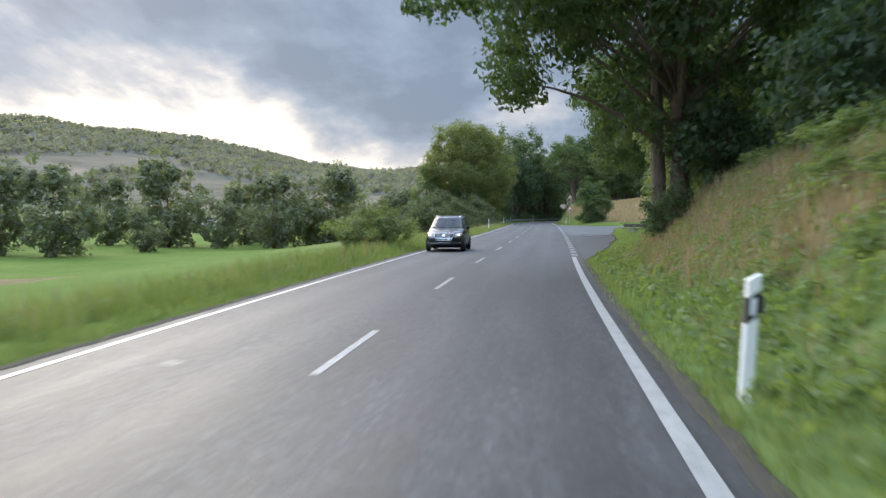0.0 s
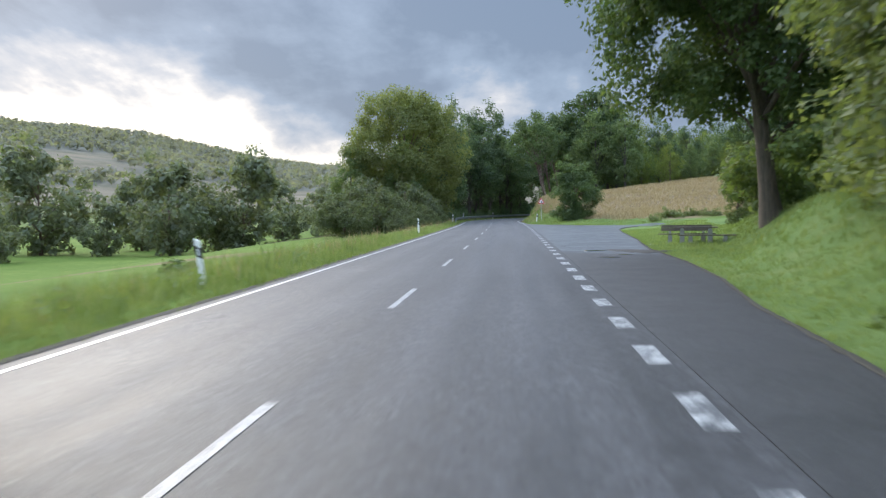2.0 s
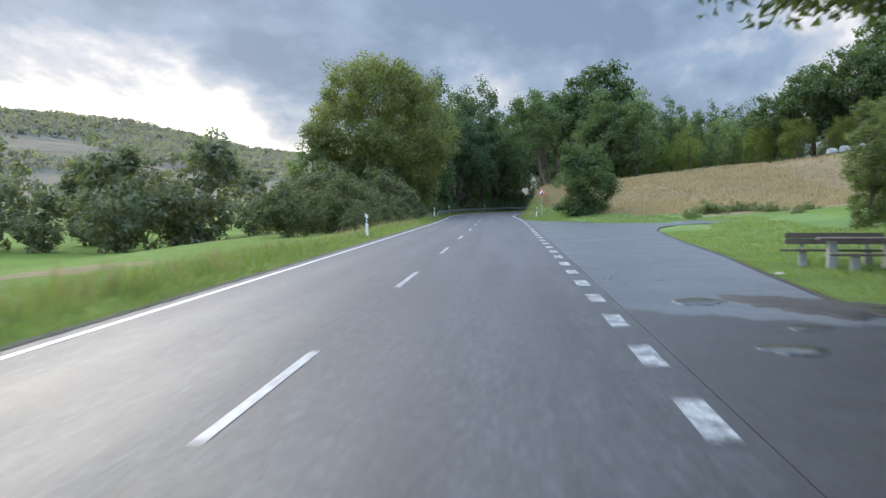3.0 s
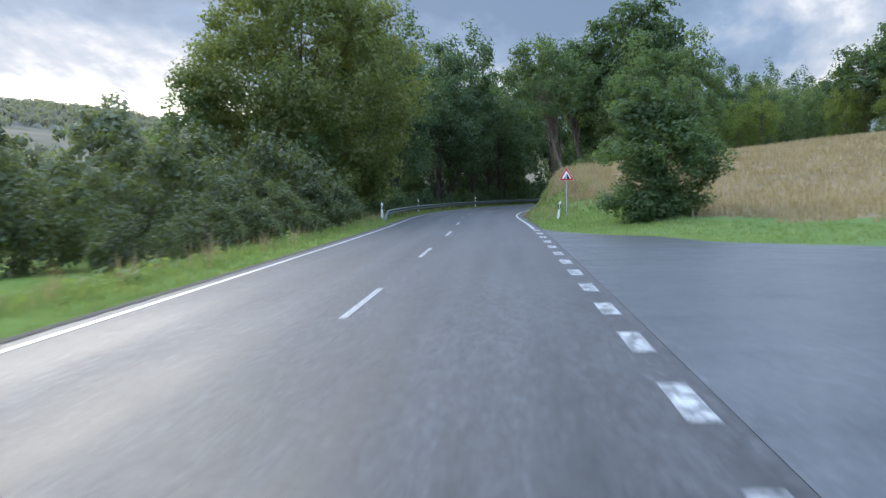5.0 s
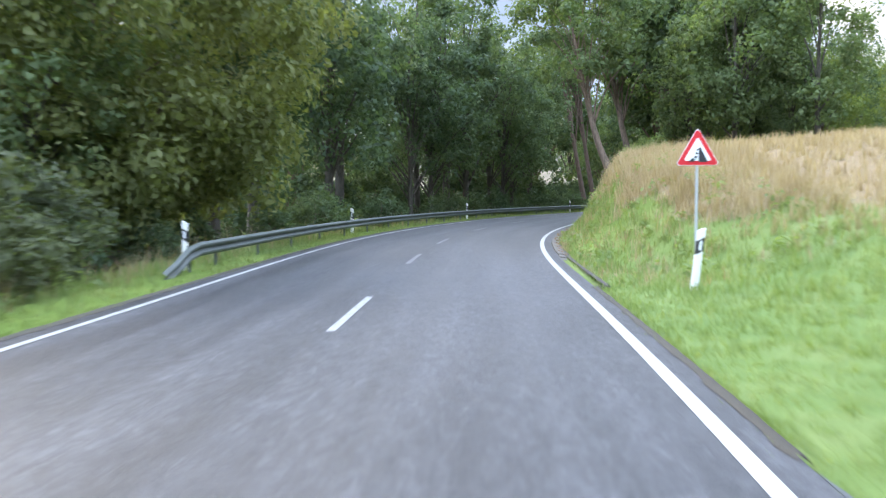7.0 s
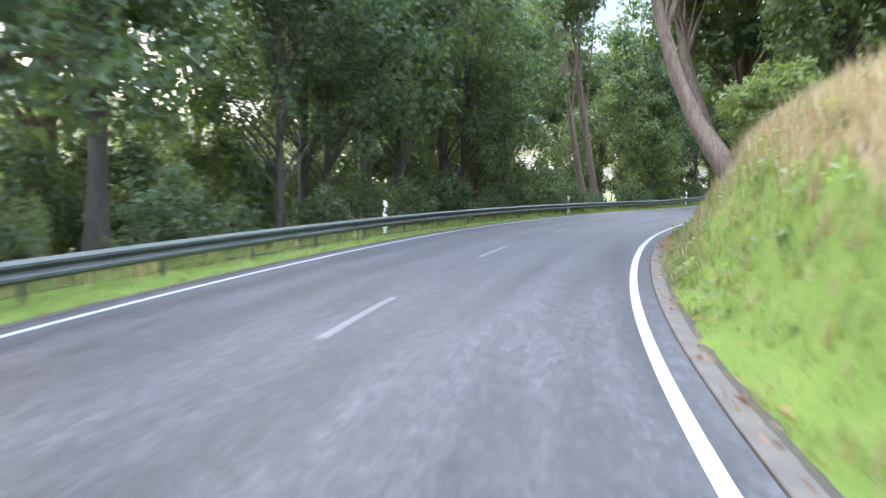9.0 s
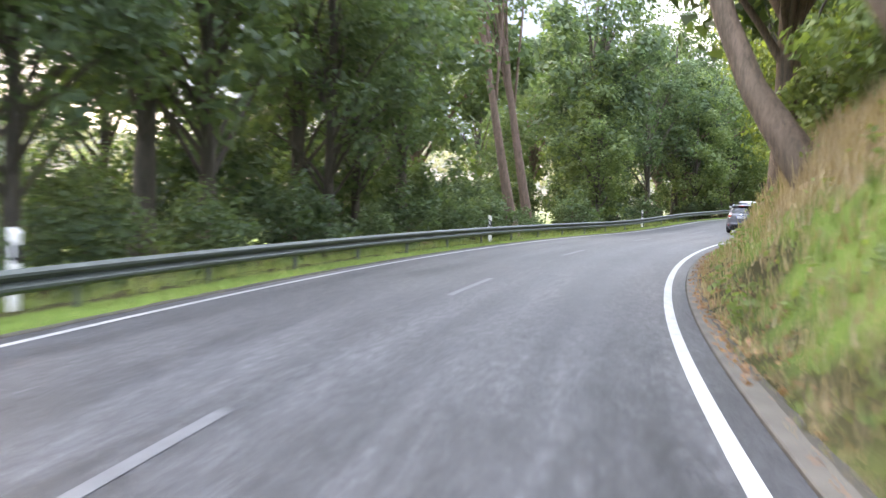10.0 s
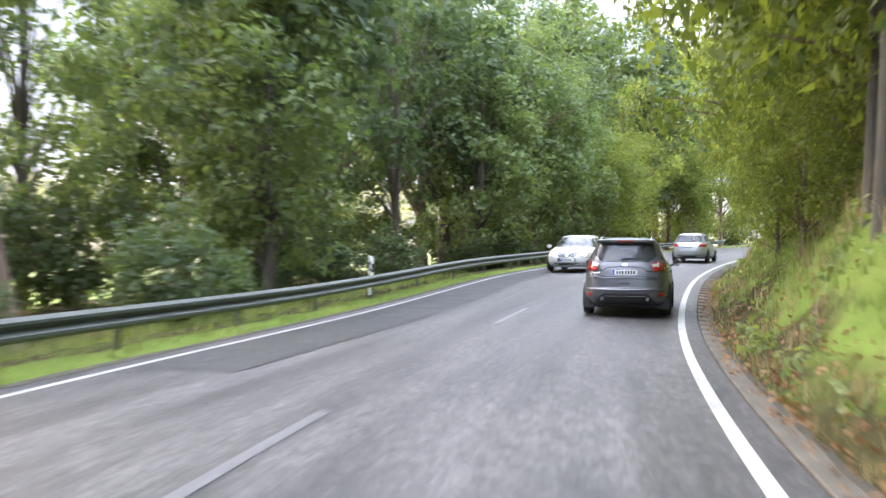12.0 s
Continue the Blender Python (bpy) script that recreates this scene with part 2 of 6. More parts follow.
def ground_mat(t):
    co = node(t, "ShaderNodeTexCoord").outputs["Object"]
    big, mid, fine = noise_of(t, 0.05, 4, 0.6, co), noise_of(t, 0.7, 5, 0.6, co), noise_of(t, 14.0, 4, 0.7, co)
    tone = math_node(t, "MULTIPLY_ADD", big, 0.5, math_node(t, "MULTIPLY", mid, 0.5))
    grass = ramp(t, tone, [(0.3, (0.096, 0.148, 0.032)), (0.5, (0.140, 0.203, 0.044)), (0.68, (0.205, 0.250, 0.068))])
    hay = ramp(t, tone, [(0.3, (0.16, 0.120, 0.065)), (0.5, (0.27, 0.195, 0.115)), (0.62, (0.30, 0.225, 0.14)), (0.78, (0.24, 0.22, 0.11))])
    # leaf litter and soil, dark enough to carry the shade of the wood too
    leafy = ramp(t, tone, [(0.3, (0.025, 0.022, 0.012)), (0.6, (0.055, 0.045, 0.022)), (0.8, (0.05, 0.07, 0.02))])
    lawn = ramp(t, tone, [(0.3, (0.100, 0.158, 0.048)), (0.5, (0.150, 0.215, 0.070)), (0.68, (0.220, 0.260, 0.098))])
    dry = attribute_of(t, "dry")
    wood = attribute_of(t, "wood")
    far = attribute_of(t, "far")
    rag = math_node(t, "MULTIPLY", math_node(t, "SUBTRACT", mid, 0.5), 0.9)
    d = math_node(t, "MULTIPLY_ADD", math_node(t, "SUBTRACT", math_node(t, "ADD", dry, rag), 0.5), 4.0, 0.5, clamp=True)
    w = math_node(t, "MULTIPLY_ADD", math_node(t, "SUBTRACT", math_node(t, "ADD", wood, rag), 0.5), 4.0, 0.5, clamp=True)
    cells = node(t, "ShaderNodeTexVoronoi", None, Vector=node(t, "ShaderNodeMapping", None, Vector=co, Scale=(1, 1, 0.0)).outputs[0], Scale=0.0062, Randomness=0.9).outputs["Color"]
    pick = node(t, "ShaderNodeSeparateColor", None, Color=cells).outputs[0]
    fields = ramp(t, pick, [(0.0, (0.20, 0.170, 0.130)), (0.3, (0.25, 0.21, 0.165)), (0.5, (0.15, 0.165, 0.095)), (0.62, (0.225, 0.19, 0.15)), (0.88, (0.16, 0.165, 0.10))], "CONSTANT")
    c = mix_rgb(t, d, mix_rgb(t, attribute_of(t, "lush_lit"), grass, lawn), hay)
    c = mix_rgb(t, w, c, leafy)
    fields = mix_rgb(t, 1.0, fields, ramp(t, noise_of(t, 0.035, 6, 0.65, co), [(0.35, (0.66, 0.70, 0.62)), (0.52, (1.0, 1.0, 1.0)), (0.68, (1.22, 1.16, 1.10))]), "MULTIPLY")
    c = mix_rgb(t, far, c, fields)
    # forest ground greyed and paled: distance haze put into its colour
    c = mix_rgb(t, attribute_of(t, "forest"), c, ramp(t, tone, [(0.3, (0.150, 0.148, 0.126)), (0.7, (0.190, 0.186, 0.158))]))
    c = mix_rgb(t, math_node(t, "MULTIPLY", fine, 0.45), c, (0.03, 0.04, 0.012))
    return principled(t, c, 0.95, bump_of(t, fine, 0.6, 0.06), Specular_IOR_Level=0.03)


M_GROUND = material("grass_ground", ground_mat)


def leaf_mat(name, dark, mid, lite, glow=0.40, gloss=0.62, grey=0.13):
    dark, mid, lite = (tuple(v * (1 - grey) + grey * sum(c) / 3 for v in c) for c in (dark, mid, lite))

    def build(t):
        isl = node(t, "ShaderNodeNewGeometry").outputs["Random Per Island"]
        rnd = node(t, "ShaderNodeObjectInfo").outputs["Random"]
        co = node(t, "ShaderNodeTexCoord").outputs["Object"]
        patch = noise_of(t, 0.55, 3, 0.5, co)
        f = math_node(t, "ADD", math_node(t, "MULTIPLY", isl, 0.45), math_node(t, "MULTIPLY_ADD", patch, 0.75, math_node(t, "MULTIPLY_ADD", rnd, 0.3, -0.25)))
        c = ramp(t, f, [(0.15, dark), (0.5, mid), (0.9, lite)])
        skin = principled(t, c, gloss, None, Specular_IOR_Level=0.35)
        through_light = node(t, "ShaderNodeBsdfTranslucent", None, Color=mix_rgb(t, 1.0, c, (1.3, 1.35, 0.6), "MULTIPLY")).outputs[0]
        both = node(t, "ShaderNodeMixShader", None, Fac=glow)
        t.links.new(skin, both.inputs[1])
        t.links.new(through_light, both.inputs[2])
        return both.outputs[0]

    return material(name, build)


M_OAK = leaf_mat("oak_leaves", (0.042, 0.070, 0.026), (0.076, 0.122, 0.042), (0.13, 0.175, 0.060), 0.45)
M_DARK = leaf_mat("dark_leaves", (0.042, 0.074, 0.038), (0.078, 0.124, 0.060), (0.130, 0.178, 0.084), 0.5)
M_LIME = leaf_mat("light_leaves", (0.086, 0.122, 0.026), (0.158, 0.200, 0.044), (0.262, 0.285, 0.075), 0.62)
M_OLIVE = leaf_mat("olive_leaves", (0.110, 0.128, 0.038), (0.175, 0.198, 0.060), (0.235, 0.25, 0.085), 0.5)
M_SHRUB = leaf_mat("shrub_leaves", (0.088, 0.128, 0.042), (0.158, 0.218, 0.068), (0.230, 0.285, 0.098), 0.5, 0.6)
M_WILLOW = leaf_mat("pale_olive_leaves", (0.084, 0.112, 0.040), (0.162, 0.200, 0.072), (0.262, 0.286, 0.112), 0.5, 0.6)
M_GRASS = leaf_mat("grass_blades", (0.092, 0.128, 0.042), (0.160, 0.208, 0.072), (0.275, 0.295, 0.130), 0.42, 0.75, 0.0)
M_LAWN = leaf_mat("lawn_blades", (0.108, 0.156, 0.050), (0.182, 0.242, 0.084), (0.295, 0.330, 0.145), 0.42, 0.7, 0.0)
M_HAY = leaf_mat("dry_grass_blades", (0.20, 0.145, 0.084), (0.305, 0.228, 0.138), (0.415, 0.33, 0.215), 0.3, 0.6, 0.0)
# far leaves paled to grey, with the distance haze mixed into their colour
M_HAZEWOOD = leaf_mat("hazy_far_wood_leaves", (0.196, 0.192, 0.168), (0.228, 0.223, 0.196), (0.258, 0.250, 0.217), 0.5, 0.9)
# alder green lightened and dulled, the haze over the valley painted in
M_ALDER = leaf_mat("hazy_alder_leaves", (0.100, 0.118, 0.070), (0.158, 0.178, 0.105), (0.215, 0.232, 0.140), 0.45)
M_THICK = leaf_mat("thicket_leaves", (0.050, 0.064, 0.026), (0.088, 0.108, 0.042), (0.135, 0.155, 0.065), 0.42)
M_MID = leaf_mat("hornbeam_leaves", (0.070, 0.108, 0.042), (0.122, 0.175, 0.065), (0.185, 0.235, 0.092), 0.52)
M_FALLEN = leaf_mat("fallen_leaves", (0.16, 0.07, 0.03), (0.32, 0.15, 0.06), (0.42, 0.25, 0.11), 0.15, 0.7)


def bark_mat(name, a, b):
    def build(t):
        co = node(t, "ShaderNodeTexCoord").outputs["Object"]
        grain = noise_of(t, 4.0, 6, 0.7, node(t, "ShaderNodeMapping", None, Vector=co, Scale=(3.0, 3.0, 0.5)).outputs[0])
        moss = noise_of(t, 0.8, 3, 0.5, co)
        c = ramp(t, grain, [(0.3, a), (0.65, b)])
        c = mix_rgb(t, math_node(t, "MULTIPLY", moss, 0.35), c, (0.05, 0.065, 0.03))
        return principled(t, c, 0.85, bump_of(t, grain, 0.8, 0.04))

    return material(name, build)


M_BARK = bark_mat("oak_bark", (0.064, 0.042, 0.029), (0.225, 0.148, 0.104))
# brown oak bark, darkened part-way to carry the shade on the lay-by trunk
M_BROWNBARK = bark_mat("brown_oak_bark", (0.046, 0.032, 0.024), (0.150, 0.104, 0.076))
# bark for trunks inside the wood, its shade put into the darker colour
M_SHADEBARK = bark_mat("shaded_bark", (0.032, 0.026, 0.021), (0.105, 0.082, 0.064))
M_PINE = bark_mat("pine_bark", (0.066, 0.040, 0.030), (0.205, 0.125, 0.092))
M_ZINC = plain("galvanised_steel", (0.085, 0.098, 0.086), 0.55, 0.5, 2.0, 0.15, Metallic=0.35)
M_POLE = plain("zinc_pole", (0.42, 0.43, 0.42), 0.5, 0.2, 4.0)
M_POST = plain("white_post_plastic", (0.76, 0.74, 0.69), 0.45, 0.08, 5.0)
M_BLACK = plain("black_plastic", (0.022, 0.022, 0.024), 0.5, 0.3, 5.0)
M_REFLECT = plain("reflector", (0.75, 0.76, 0.74), 0.2, 0.1, 30.0, 0.2)
M_RED = plain("red_sign_film", (0.62, 0.02, 0.03), 0.35, 0.12, 4.0)
M_WHITE = plain("white_sign_film", (0.80, 0.80, 0.78), 0.35, 0.06, 4.0)
M_PLANK = plain("weathered_plank", (0.145, 0.115, 0.085), 0.75, 0.45, 5.0, 0.4)
M_CONCRETE = plain("bench_concrete", (0.34, 0.33, 0.30), 0.8, 0.3, 6.0, 0.4)
M_STONE = plain("pale_stone", (0.40, 0.39, 0.36), 0.85, 0.3, 2.0, 0.4)


def car_paint(name, color, metal=0.5, coat=0.7, grime=0.2):
    def build(t):
        dirt = noise_of(t, 3.0, 5)
        fleck = noise_of(t, 400.0, 1)
        c = mix_rgb(t, math_node(t, "MULTIPLY", fleck, 0.25), color, tuple(min(v * 1.6, 1) for v in color))
        c = mix_rgb(t, math_node(t, "MULTIPLY", dirt, grime), c, (0.16, 0.15, 0.13))
        return principled(t, c, math_node(t, "MULTIPLY_ADD", dirt, grime, 0.25), None, Metallic=metal, Coat_Weight=coat, Coat_Roughness=0.1)

    return material(name, build)


M_GREY_CAR = car_paint("grey_car_paint", (0.088, 0.090, 0.104), 0.4, 0.5)
M_DARK_CAR = car_paint("black_car_paint", (0.008, 0.009, 0.012), 0.0, 0.28, 0.04)
M_SILVER_CAR = car_paint("silver_car_paint", (0.32, 0.33, 0.34), 0.6, 0.4)
M_WHITE_CAR = car_paint("white_car_paint", (0.55, 0.56, 0.56), 0.0)
M_TYRE = plain("tyre_rubber", (0.022, 0.022, 0.022), 0.75, 0.3, 8.0, 0.3)
M_RIM = plain("alloy_rim", (0.42, 0.43, 0.44), 0.3, 0.15, 9.0, 0.0, Metallic=0.9)
M_CHROME = plain("chrome_trim", (0.62, 0.63, 0.64), 0.14, 0.1, 9.0, 0.0, Metallic=1.0)
M_SEAT = plain("seat_cloth", (0.035, 0.035, 0.038), 0.9, 0.3, 20.0, 0.3)
M_BLUE = plain("blue_plate_strip", (0.02, 0.06, 0.40), 0.4, 0.1, 8.0)
M_TAIL = plain("red_lamp_glass", (0.34, 0.012, 0.012), 0.15, 0.2, 14.0, 0.0, Coat_Weight=1.0)
M_CLEARLAMP = plain("clear_lamp_glass", (0.60, 0.58, 0.55), 0.1, 0.25, 20.0, 0.0, Metallic=0.4, Coat_Weight=1.0)


def glass_mat(t):
    smear = noise_of(t, 5.0, 4)
    return principled(t, (0.10, 0.105, 0.115), math_node(t, "MULTIPLY_ADD", smear, 0.06, 0.02), None, Transmission_Weight=0.55, IOR=1.40, Specular_IOR_Level=0.4)


M_GLASS = material("tinted_glass", glass_mat)


def lamp_on(t):
    n = node(t, "ShaderNodeEmission", None, Color=(1.0, 0.80, 0.52, 1), Strength=1.6)
    return n.outputs[0]


M_BEAM = material("lit_headlamp", lamp_on)

# ---------- road line and land ----------
KNOTS = np.array([-0.039, -0.125, -0.418, -0.796, -0.658, -0.094, 0.33, 0.001, 0.342, -0.196, 0.243, 0.283, -0.343, 0.572, 0.035, 0.306, 2.053, -0.303, -4.514, -7.13, -6.749, -4.393, -6.826, -6.121, -6.113, -5.631, -5.092, -5.0, -5.0, -5.0, -5.0, -5.0, -5.0, -5.0, -5.0, -4, -3]) * 1e-3
RS = np.arange(-120.0, 440.01, 1.0)  # metres along the centre line
_k = np.interp(RS, np.arange(-20.0, 341.0, 10.0), KNOTS)
_th = np.concatenate([[0], np.cumsum((_k[1:] + _k[:-1]) / 2)])
_th -= np.interp(0, RS, _th)
_m = (_th[1:] + _th[:-1]) / 2
_x, _y = np.concatenate([[0], np.cumsum(-np.sin(_m))]), np.concatenate([[0], np.cumsum(np.cos(_m))])
RX, RY, RT = _x - np.interp(0, RS, _x), _y - np.interp(0, RS, _y), _th
EDGE_L, EDGE_R = -3.62, 3.84  # edges of the asphalt
LINE_L, LINE_R = -3.28, 3.51  # middles of the edge lines


def smooth(a, b, v):
    u = np.clip((np.asarray(v, float) - a) / (b - a), 0, 1)
    return u * u * (3 - 2 * u)


def rise(s):
    """Height of the road's centre line."""
    s = np.asarray(s, float)
    return 0.024 * np.maximum(s - 240, 0) * smooth(238, 262, s)


def road_z(s, lat):
    """Height of the asphalt: almost level, tilted to the inside in the bend."""
    return rise(s) - 0.022 * np.maximum(lat, 0) * smooth(140, 170, s)


def xy(s, lat):
    x, y, th = np.interp(s, RS, RX), np.interp(s, RS, RY), np.interp(s, RS, RT)
    return x + lat * np.cos(th), y + lat * np.sin(th)


def heading(s):
    return math.degrees(float(np.interp(s, RS, RT)))


def sl_of(x, y):
    """Place along and across the road for arrays of x and y."""
    x, y = np.ravel(x).astype(float), np.ravel(y).astype(float)
    s, lat = np.empty_like(x), np.empty_like(x)
    for i in range(0, len(x), 20000):
        a, b = x[i : i + 20000], y[i : i + 20000]
        n = ((a[:, None] - RX[::4]) ** 2 + (b[:, None] - RY[::4]) ** 2).argmin(1) * 4
        dx, dy, th = a - RX[n], b - RY[n], RT[n]
        along = np.clip(-dx * np.sin(th) + dy * np.cos(th), -4, 4)
        s[i : i + 20000] = RS[n] + along
        side = dx * np.cos(th) + dy * np.sin(th)
        far = np.hypot(dx, dy)
        ends = (n == 0) | (n >= len(RS) - 4)
        lat[i : i + 20000] = np.where(ends, np.sign(side + 1e-9) * far, side)
    return s, lat


def layby(s):
    """Outer edge of the asphalt to the right."""
    at = [-200, 25, 28, 31, 35, 42, 48, 54, 61, 70, 76, 82, 89, 97, 106, 112, 117, 122.5, 124, 126, 129.5, 131.5, 134.3, 136.4, 138.4, 600]
    out = [3.84, 3.84, 4.1, 4.45, 4.85, 5.65, 6.0, 6.7, 7.15, 7.35, 7.8, 8.35, 8.75, 9.3, 10.1, 11.2, 13.0, 13.0, 10.6, 8.6, 7.6, 5.9, 4.5, 4.0, 3.84, 3.84]
    return np.interp(s, at, out)


def noise2(x, y, scale, seed=0.0):
    """Smooth cheap value noise, about -1 to 1."""
    a = np.sin(x * scale * 1.31 + seed) * np.cos(y * scale * 1.17 - seed * 1.7)
    b = np.sin((x + y) * scale * 2.3 + seed * 2.1) * np.cos((x - y) * scale * 1.9 + seed)
    c = np.sin(x * scale * 4.9 - seed) * np.sin(y * scale * 5.3 + seed * 0.6)
    return (a + 0.55 * b + 0.3 * c) / 1.6


def land(x, y):
    """Height of the ground, and how dry, wooded and far it is."""
    x, y = np.ravel(x).astype(float), np.ravel(y).astype(float)
    s, lat = sl_of(x, y)
    edge = np.where(lat > 0, layby(s), -EDGE_L)
    out = np.abs(lat) - edge  # metres off the asphalt
    base = road_z(s, np.clip(lat, EDGE_L, 4.2))
    right = lat > 0
    # the bank on the right: high at the start, low along the lay-by, high in the bend
    high = np.interp(s, [-60, 8, 22, 32, 45, 62, 80, 95, 138, 148, 156, 166, 177, 205, 228, 330], [2.55, 2.55, 2.4, 2.0, 1.9, 1.8, 1.3, 0.4, 0.25, 0.6, 1.5, 2.6, 3.2, 3.2, 2.6, 2.6])
    wide = np.interp(s, [-60, 10, 30, 50, 64, 80, 92, 138, 150, 160, 170, 330], [3.4, 3.4, 4.0, 5.5, 3.0, 3.0, 5.0, 5.0, 4.0, 3.2, 2.7, 2.9])
    foot = np.interp(s, [-60, 15, 40, 60, 70, 86, 100, 138, 152, 162, 330], [0.9, 0.9, 0.8, 0.8, 3.2, 3.2, 1.0, 1.0, 1.6, 0.35, 0.35])
    climb = high * smooth(0, 1, (out - foot) / wide)
    slope = np.interp(s, [-60, 30, 70, 100, 140, 170, 330], [0.30, 0.26, 0.16, 0.05, 0.062, 0.085, 0.28])
    climb += slope * np.clip(out - foot - wide * 0.7, 0, 70)
    zr = base - 0.03 + climb + 0.05 * noise2(x, y, 0.9) * smooth(0.3, 2, out) + 0.25 * noise2(x, y, 0.16, 2.0) * smooth(3, 9, out)
    # the left: a shallow verge, then the meadow; a wooded slope in the bend
    drop = np.interp(s, [-60, 140, 165, 330], [0.75, 0.8, 0.7, 0.5])
    zl = base - 0.03 + 0.04 * smooth(0, 0.5, out) - drop * smooth(0.8, 5.5, out)
    zl -= 5.2 * smooth(4, 60, out)
    zl += 0.05 * noise2(x, y, 0.8, 4.0) * smooth(0.3, 2, out) + 0.15 * noise2(x, y, 0.07, 1.0) * smooth(4, 12, out)
    z = np.where(right, zr, zl)
    z = np.where(out < -0.15, base - 0.16, np.where(out < 0, base - 0.06, z))
    # hills all round
    dx, dy = x - 2, y - 40
    far = np.hypot(dx, dy)
    az = np.degrees(np.arctan2(dx, dy))
    tilt = np.interp(az, [-180, -90, -60, -40, -30, -24, -18, -14, -9, -5, 0, 20, 60, 180], [3.7, 4.2, 5.0, 5.1, 4.9, 4.5, 3.6, 2.6, 2.35, 2.7, 2.5, 2.9, 3.1, 3.7])
    ridge = np.tan(np.radians(tilt)) * 1300 + 6 * noise2(x, y, 0.011, 3.0)
    up = smooth(210, 1300, far) ** 1.15
    hill = ridge * up + 2.0 * noise2(x, y, 0.02) * smooth(220, 400, far)
    z = z * (1 - smooth(200, 420, far)) + hill
    dry = np.where(right, smooth(5.0, 9.0, out + 1.2 * noise2(x, y, 0.5)) * smooth(118, 132, s) * smooth(330, 250, s), 0.0)
    bankdry = smooth(0.5, 0.9, climb / np.maximum(high, 0.3) + 0.25 * noise2(x, y, 0.8, 3.0) + 0.25 * smooth(192, 210, s) * smooth(230, 222, s)) * right * smooth(150, 160, s) * np.interp(s, [220, 234], [1.0, 0.45])
    patch = smooth(-0.05, 0.45, noise2(x, y, 0.35, 5.0)) * right * smooth(1.2, 2.6, out) * smooth(40, 26, s) * 0.62
    # withered grass on the steep bank below the twin trunks
    wither = 0.95 * right * smooth(7, 12, s + 1.5 * noise2(x, y, 0.6, 2.0)) * smooth(26, 22, s) * smooth(1.0, 1.8, out + 0.6 * noise2(x, y, 0.9, 4.0)) * smooth(6.0, 4.6, out)
    patch = np.maximum(patch, wither)
    # a swath of cut hay lies across the meadow
    swath = s + 1.5 * noise2(x, y, 0.11, 7.0)
    left_dry = 0.62 * smooth(83, 88, swath) * smooth(103, 97, swath) * (~right) * smooth(7, 11, out) * smooth(75, 60, out)
    dry = np.maximum.reduce([dry, bankdry, patch, left_dry])
    # litter spread over bank and verge in the bend, also painting in their shade
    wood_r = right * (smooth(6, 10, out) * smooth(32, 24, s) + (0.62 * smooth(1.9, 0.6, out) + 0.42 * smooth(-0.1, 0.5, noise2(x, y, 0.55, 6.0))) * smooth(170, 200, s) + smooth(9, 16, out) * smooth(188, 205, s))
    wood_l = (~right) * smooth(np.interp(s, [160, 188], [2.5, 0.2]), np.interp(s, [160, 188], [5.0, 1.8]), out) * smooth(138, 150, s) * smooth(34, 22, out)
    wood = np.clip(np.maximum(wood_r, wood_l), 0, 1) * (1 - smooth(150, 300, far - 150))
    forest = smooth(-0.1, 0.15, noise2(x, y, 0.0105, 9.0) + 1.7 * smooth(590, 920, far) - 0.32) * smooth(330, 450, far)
    # mown lawn by the lay-by; before it, paler grass stands for light on the bank
    lush_lit = right * np.interp(s, [-10, 3], [0.6, 1.0]) * smooth(165, 150, s) * smooth(11, 8, out)
    return z, dry * (1 - smooth(230, 350, far)), wood, smooth(230, 420, far), forest, lush_lit


def land_z(x, y):
    return float(land(np.array([x]), np.array([y]))[0][0])


def mesh_from(name, verts, faces, mat, parent=None, smoothed=False):
    me = bpy.data.meshes.new(name)
    verts, faces = np.asarray(verts, np.float32), np.asarray(faces, np.int32)
    n, k = faces.shape
    me.vertices.add(len(verts))
    me.vertices.foreach_set("co", verts.ravel())
    me.loops.add(n * k)
    me.loops.foreach_set("vertex_index", faces.ravel())
    me.polygons.add(n)
    me.polygons.foreach_set("loop_start", np.arange(0, n * k, k, dtype=np.int32))
    me.polygons.foreach_set("loop_total", np.full(n, k, np.int32))
    me.polygons.foreach_set("use_smooth", np.full(n, bool(smoothed)))
    me.update(calc_edges=True)
    me.materials.append(mat)
    ob = new(name, me)
    if parent is not None:
        ob.parent = parent
    return ob


def attribute(me, name, values):
    a = me.attributes.new(name, "FLOAT", "POINT")
    a.data.foreach_set("value", np.asarray(values, np.float32))


def grid_faces(rows, cols):
    i = np.arange(rows * cols).reshape(rows, cols)
    return np.stack([i[:-1, :-1], i[:-1, 1:], i[1:, 1:], i[1:, :-1]], -1).reshape(-1, 4)


def spread(lo, hi, step, reach, grow=1.22):
    """Even steps between lo and hi, then wider and wider ones as far as reach."""
    mid = list(np.arange(lo, hi + 1e-6, step))
    d, a, b, left, right = step, lo, hi, [], []
    while a > -reach:
        d *= grow
        a -= d
        left.append(a)
    d = step
    while b < reach:
        d *= grow
        b += d
        right.append(b)
    return np.array(left[::-1] + mid + right)


